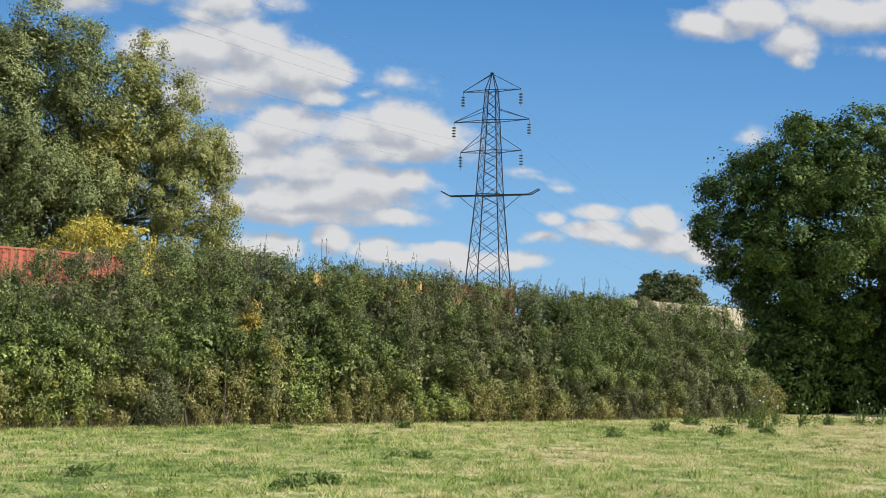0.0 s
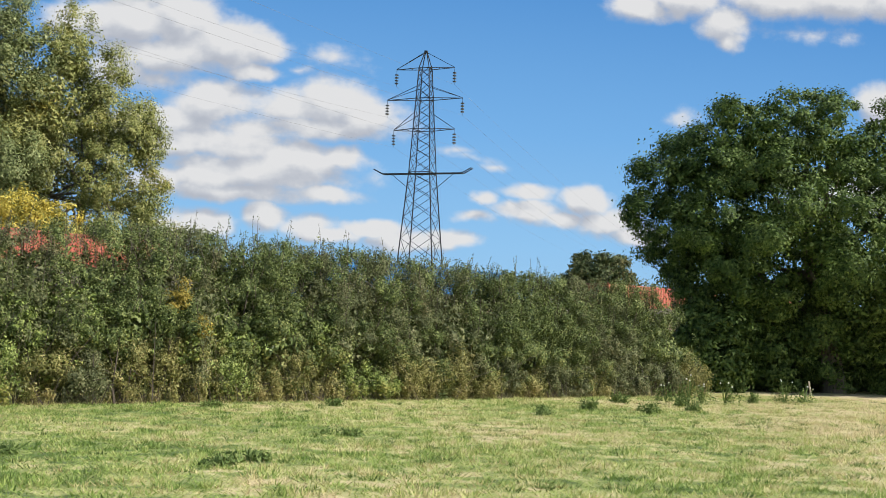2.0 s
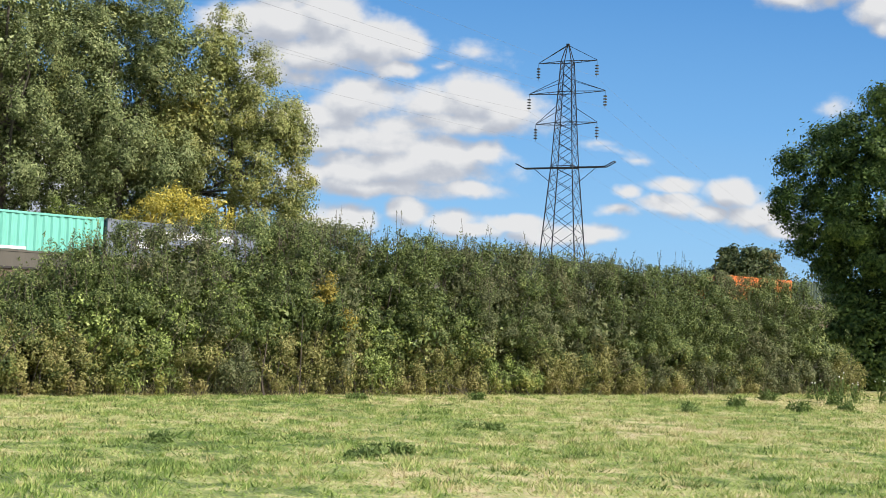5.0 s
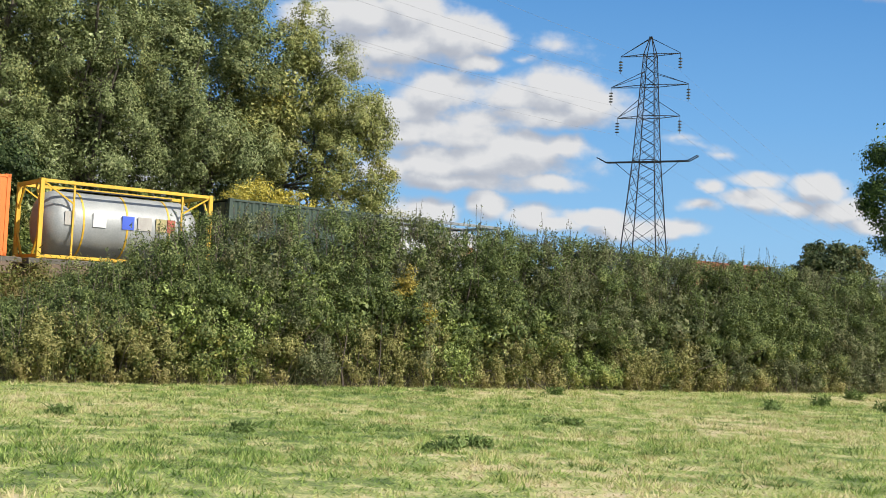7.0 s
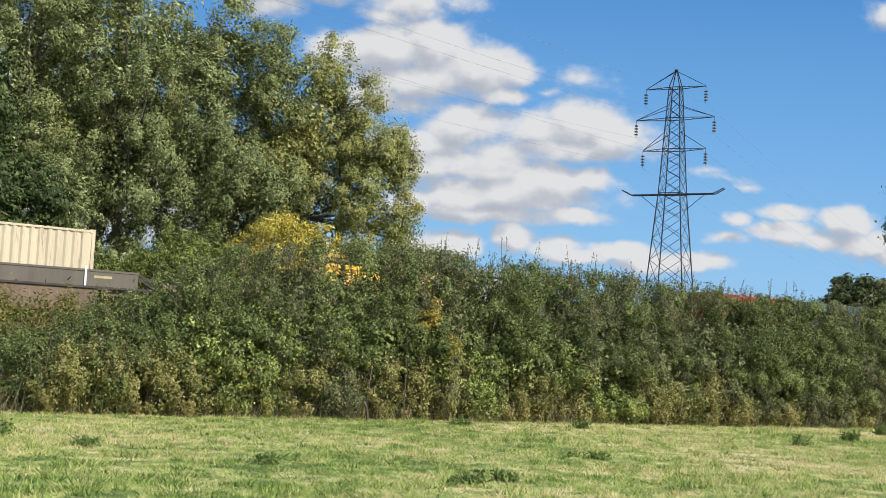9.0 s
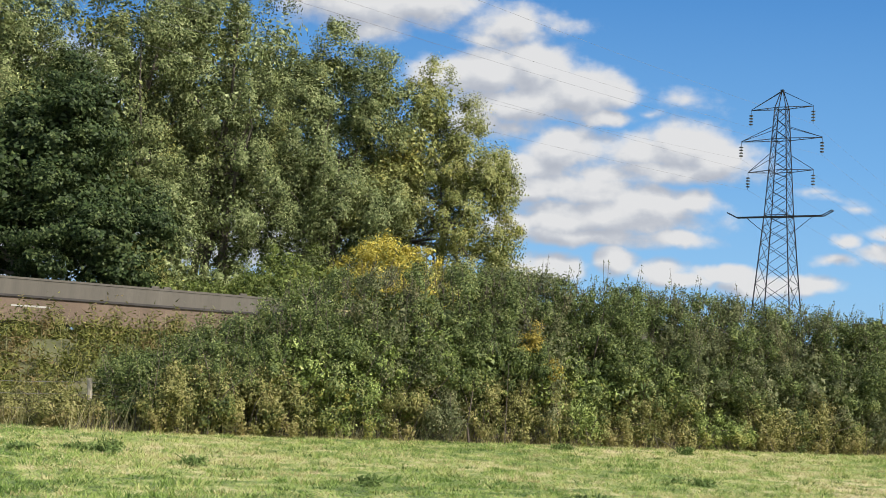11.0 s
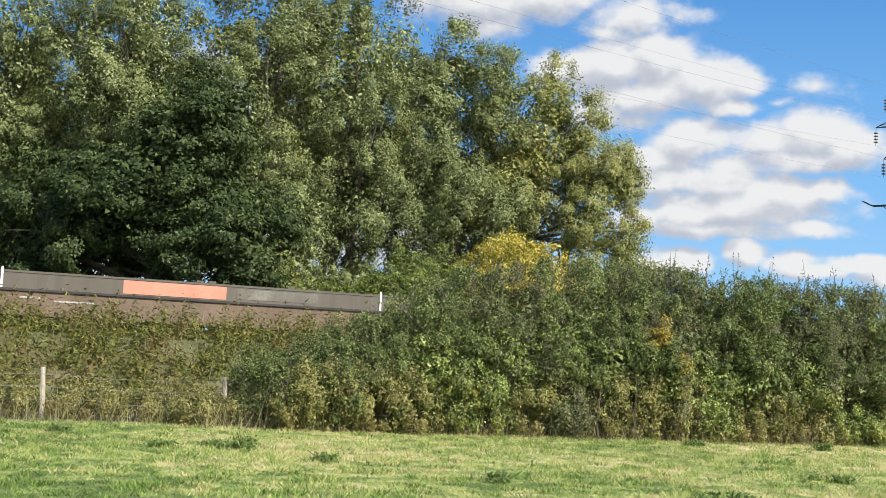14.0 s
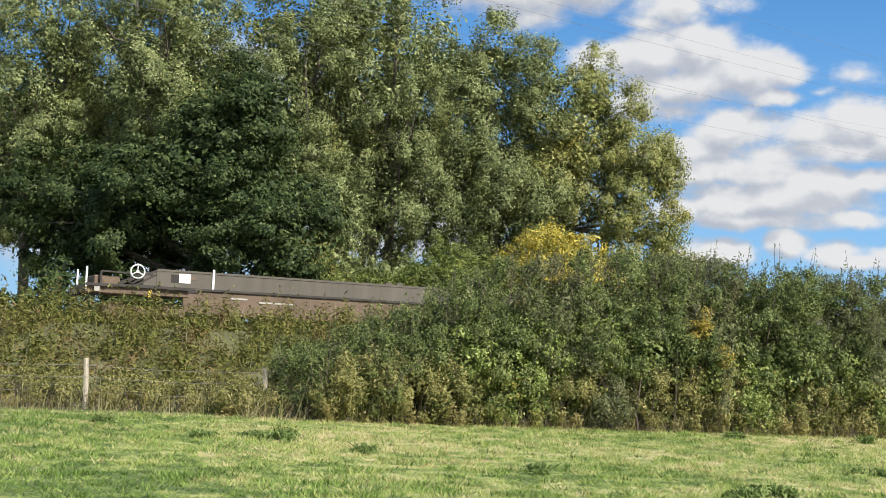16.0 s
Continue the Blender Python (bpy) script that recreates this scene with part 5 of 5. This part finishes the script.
def flat_wagon():
    ob = empty("flat_wagon", Matrix.Identity(4), "low grey flat wagon carrying containers", "wagon", "wagons of the freight train")
    bm = bmesh.new()
    box(bm, -9.9, 9.9, -1.2, 1.2, 1.0, 1.18, 0.02)
    part("deck", bm, WAGON_GREY, ob)
    for sy in (-1, 1):
        bm = bmesh.new()
        box(bm, -9.6, 9.6, sy * 1.15 - 0.07, sy * 1.15 + 0.07, 0.65, 1.02)
        part("side_sill", bm, WAGON_RUST, ob)
    for sx in (-1, 1):
        bm = bmesh.new()
        cylinder(bm, Matrix.Translation((sx * 10.2, 0, 0.95)) @ Matrix.Rotation(math.pi / 2, 4, "Y"), 0.12, 0.6, 10)
        part("coupling", bm, DARK_IRON, ob)
        bogie(ob, sx * 7.2)
    return ob


# places along the train: metres from the foot point at the start
TRAIN = []
L20, L40 = 6.058, 12.192


def letters(x0, x1, z0, z1, m, n, slant=0.0):
    """A row of bars in place of a word."""
    w = (x1 - x0) / n
    return [(x0 + i * w, x0 + i * w + w * 0.72, z0, z1, m, slant) for i in range(n)]


def load():
    w = pocket_wagon()
    first = -284.35 - PITCH / 2
    slack = {0: 0.25, 2: 0.15, 3: 0.3, 7: 0.25, 8: 0.35, 9: 0.33}
    for k in range(-18, 14):
        if k in (-1, -2):
            continue
        ob = w if k == 13 else copy_thing(w, Matrix.Identity(4))
        if k in (6, 7, 10, 11, 12, 13):
            handwheel(-8.55, -1.32, 1.78, ob)
        if k in (0, 8, 9):
            handwheel(8.55, -1.32, 1.78, ob)
        if k == 13:
            bm = bmesh.new()
            box(bm, -7.25, -6.88, -1.318, -1.3, 1.5, 1.8)
            part("notice_plate", bm, WHITE_PAINT, ob, "white square notice plate")
        if k == 10:
            bm = bmesh.new()
            box(bm, -2.55, 0.75, -1.315, -1.3, 1.4, 1.82)
            part("primer_patch", bm, SALMON, ob, "salmon-pink primer patch")
            bm = bmesh.new()
            box(bm, 1.1, 3.9, -1.313, -1.3, 1.45, 1.78)
            part("smear", bm, PALE_SMEAR, ob, "pale overpainted smear")
        TRAIN.append((ob, first - k * PITCH + slack.get(k, -0.12 if k > 9 else 0.0), RAIL_Z))
        if 0 <= k <= 3 or k < 0:
            ob["label"] = "grey pocket wagon with tall side sills carrying containers"
    f = flat_wagon()
    TRAIN.append((f, -273.4, RAIL_Z))
    TRAIN.append((copy_thing(f, Matrix.Identity(4)), -253.4, RAIL_Z))
    deck, well = RAIL_Z + 1.18, RAIL_Z + 0.61

    def c(q, z, *args, length=L20, height=2.59, marks=(), label=""):
        ob = container("container", length, height, args[0], label or args[0], marks)
        TRAIN.append((ob, q - length / 2, z))
        return ob

    white_word = letters(-1.2, 0.8, 1.75, 2.15, WHITE_PAINT, 5, 0.06)
    c(25.75, well, "cream", length=L40, label="cream forty-foot shipping container with rust stains")
    c(46.7, well, "rust", length=L40, label="rust-red forty-foot shipping container")
    c(4.8, well, "brown", label="dark maroon twenty-foot shipping container")
    c(-1.4, well, "mustard", label="mustard-yellow twenty-foot shipping container")
    c(-16.0, well, "rust", label="rust-red twenty-foot shipping container")
    c(-22.2, well, "rust", label="rust-red twenty-foot shipping container")
    c(-37.3, well, "rust", length=L40, label="faded orange-red forty-foot shipping container")
    c(-58.8, well, "blue", length=L40, label="bright blue forty-foot shipping container")
    c(-79.0, well, "rust", label="orange-red twenty-foot shipping container")
    c(-85.2, well, "rust", label="orange-red twenty-foot shipping container", marks=letters(-1.0, -0.2, 1.8, 2.2, WHITE_PAINT, 2))
    c(-99.9, well, "blue", length=L40, height=2.9, label="high blue forty-foot shipping container", marks=letters(4.6, 5.2, 1.9, 2.4, WHITE_PAINT, 2))
    c(-120.9, well, "navy", length=L40, label="dark navy forty-foot shipping container")
    c(-141.9, well, "green", label="dark green twenty-foot shipping container")
    c(-148.0, well, "orange", label="bright orange twenty-foot shipping container")
    c(-162.8, well, "green", length=L40, label="dark green forty-foot shipping container")
    c(-183.7, well, "grey", label="slate grey twenty-foot container with white stripes", marks=[(-1.9, 1.9, 2.05, 2.3, WHITE_PAINT, 0), (-1.9, -0.8, 1.65, 1.85, WHITE_PAINT, 0), (1.1, 1.35, 1.25, 1.5, WHITE_PAINT, 0)])
    c(-189.9, well, "cyan", label="pale turquoise twenty-foot shipping container", marks=[(-2.6, 0.4, 1.32, 1.42, WHITE_PAINT, 0)])
    c(-204.7, well, "grey", length=L40, label="slate grey forty-foot shipping container")
    c(-225.7, well, "rust", label="rust-red twenty-foot shipping container", marks=white_word)
    c(-231.9, well, "green", label="dark green twenty-foot shipping container")
    TRAIN.append((tank_container("tank_container", FRAME_GREY, TANK_SKIN, "silver tank container in a grey frame"), -243.8 - L20 / 2, deck))
    c(-250.3, deck, "green", label="dark green twenty-foot shipping container")
    TRAIN.append((tank_container("tank_container", PAINT["yellow"], TANK_SKIN, "silver tank container in a yellow frame"), -257.0 - L20 / 2, deck))
    c(-264.0, deck, "orange", label="bright orange container with a blue double-chevron mark", marks=[(-2.5, -2.16, 1.55, 1.95, BLUE_MARK, 0.34), (-2.16, -1.82, 1.15, 1.55, BLUE_MARK, -0.34), (-2.02, -1.68, 1.55, 1.95, BLUE_MARK, 0.34), (-1.68, -1.34, 1.15, 1.55, BLUE_MARK, -0.34)])
    c(-270.2, deck, "green", label="dark green container with pale markings", marks=[(2.0, 2.08, 1.0, 2.3, WHITE_PAINT, 0), (2.35, 2.42, 1.2, 2.3, WHITE_PAINT, 0), (2.35, 2.45, 1.55, 1.75, YELLOW_MARK, 0)])
    c(-276.4, deck, "white", label="off-white container with red lettering bars and rust stains", marks=letters(-2.4, -1.0, 1.95, 2.25, RED_MARK, 4))
    c(-288.35, well, "navy", label="navy blue container with white lettering bars", marks=letters(-1.7, -0.4, 1.75, 2.05, WHITE_PAINT, 3, 0.08) + [(-2.5, -1.95, 1.75, 2.2, RED_MARK, 0.1), (2.2, 2.26, 1.5, 2.0, WHITE_PAINT, 0), (2.5, 2.56, 1.5, 2.0, WHITE_PAINT, 0)])
    red = c(-294.55, well, "red", label="bright red container with white lettering bars", marks=letters(-0.9, 0.95, 1.35, 1.6, WHITE_PAINT, 8))
    bm = bmesh.new()
    cylinder(bm, Matrix.Translation((0.1, -W2 - 0.012, 1.98)) @ Matrix.Rotation(math.pi / 2, 4, "X"), 0.27, 0.02, 20)
    part("emblem", bm, WHITE_PAINT, red, "round white emblem")
    TRAIN.append((tank_container("tank_container", FRAME_GREY, TANK_SKIN, "silver tank container in a grey frame"), -309.4 - L20 / 2, well))
    TRAIN.append((tank_container("tank_container", PAINT["mustard"], PAINT["yellow"], "yellow tank container in a mustard frame"), -315.7 - L20 / 2, well))
    c(-330.15, well, "cream", length=L40, label="cream forty-foot container with red lettering bars", marks=letters(-4.8, -2.6, 1.75, 2.15, RED_MARK, 4))
    c(-350.95, well, "rust", label="orange-red container with two white diamonds", marks=[(-0.75, -0.45, 1.85, 2.15, WHITE_PAINT, 0), (-0.35, -0.05, 1.8, 2.1, WHITE_PAINT, 0), (2.0, 2.08, 1.4, 2.2, PAINT["mustard"], 0), (2.5, 2.58, 1.4, 2.2, PAINT["mustard"], 0)])
    c(-357.05, well, "rust", label="orange-red container with white markings", marks=[(1.4, 1.48, 1.3, 2.3, WHITE_PAINT, 0), (2.1, 2.18, 1.6, 2.3, WHITE_PAINT, 0)])


load()

SPEED = 34.0


def motions():
    for ob, q, z in TRAIN:
        walk(ob, [(t, track_pose(q + SPEED * t, z)) for t in (0.0, 4.0, 8.0, 12.0, 16.0)])


motions()
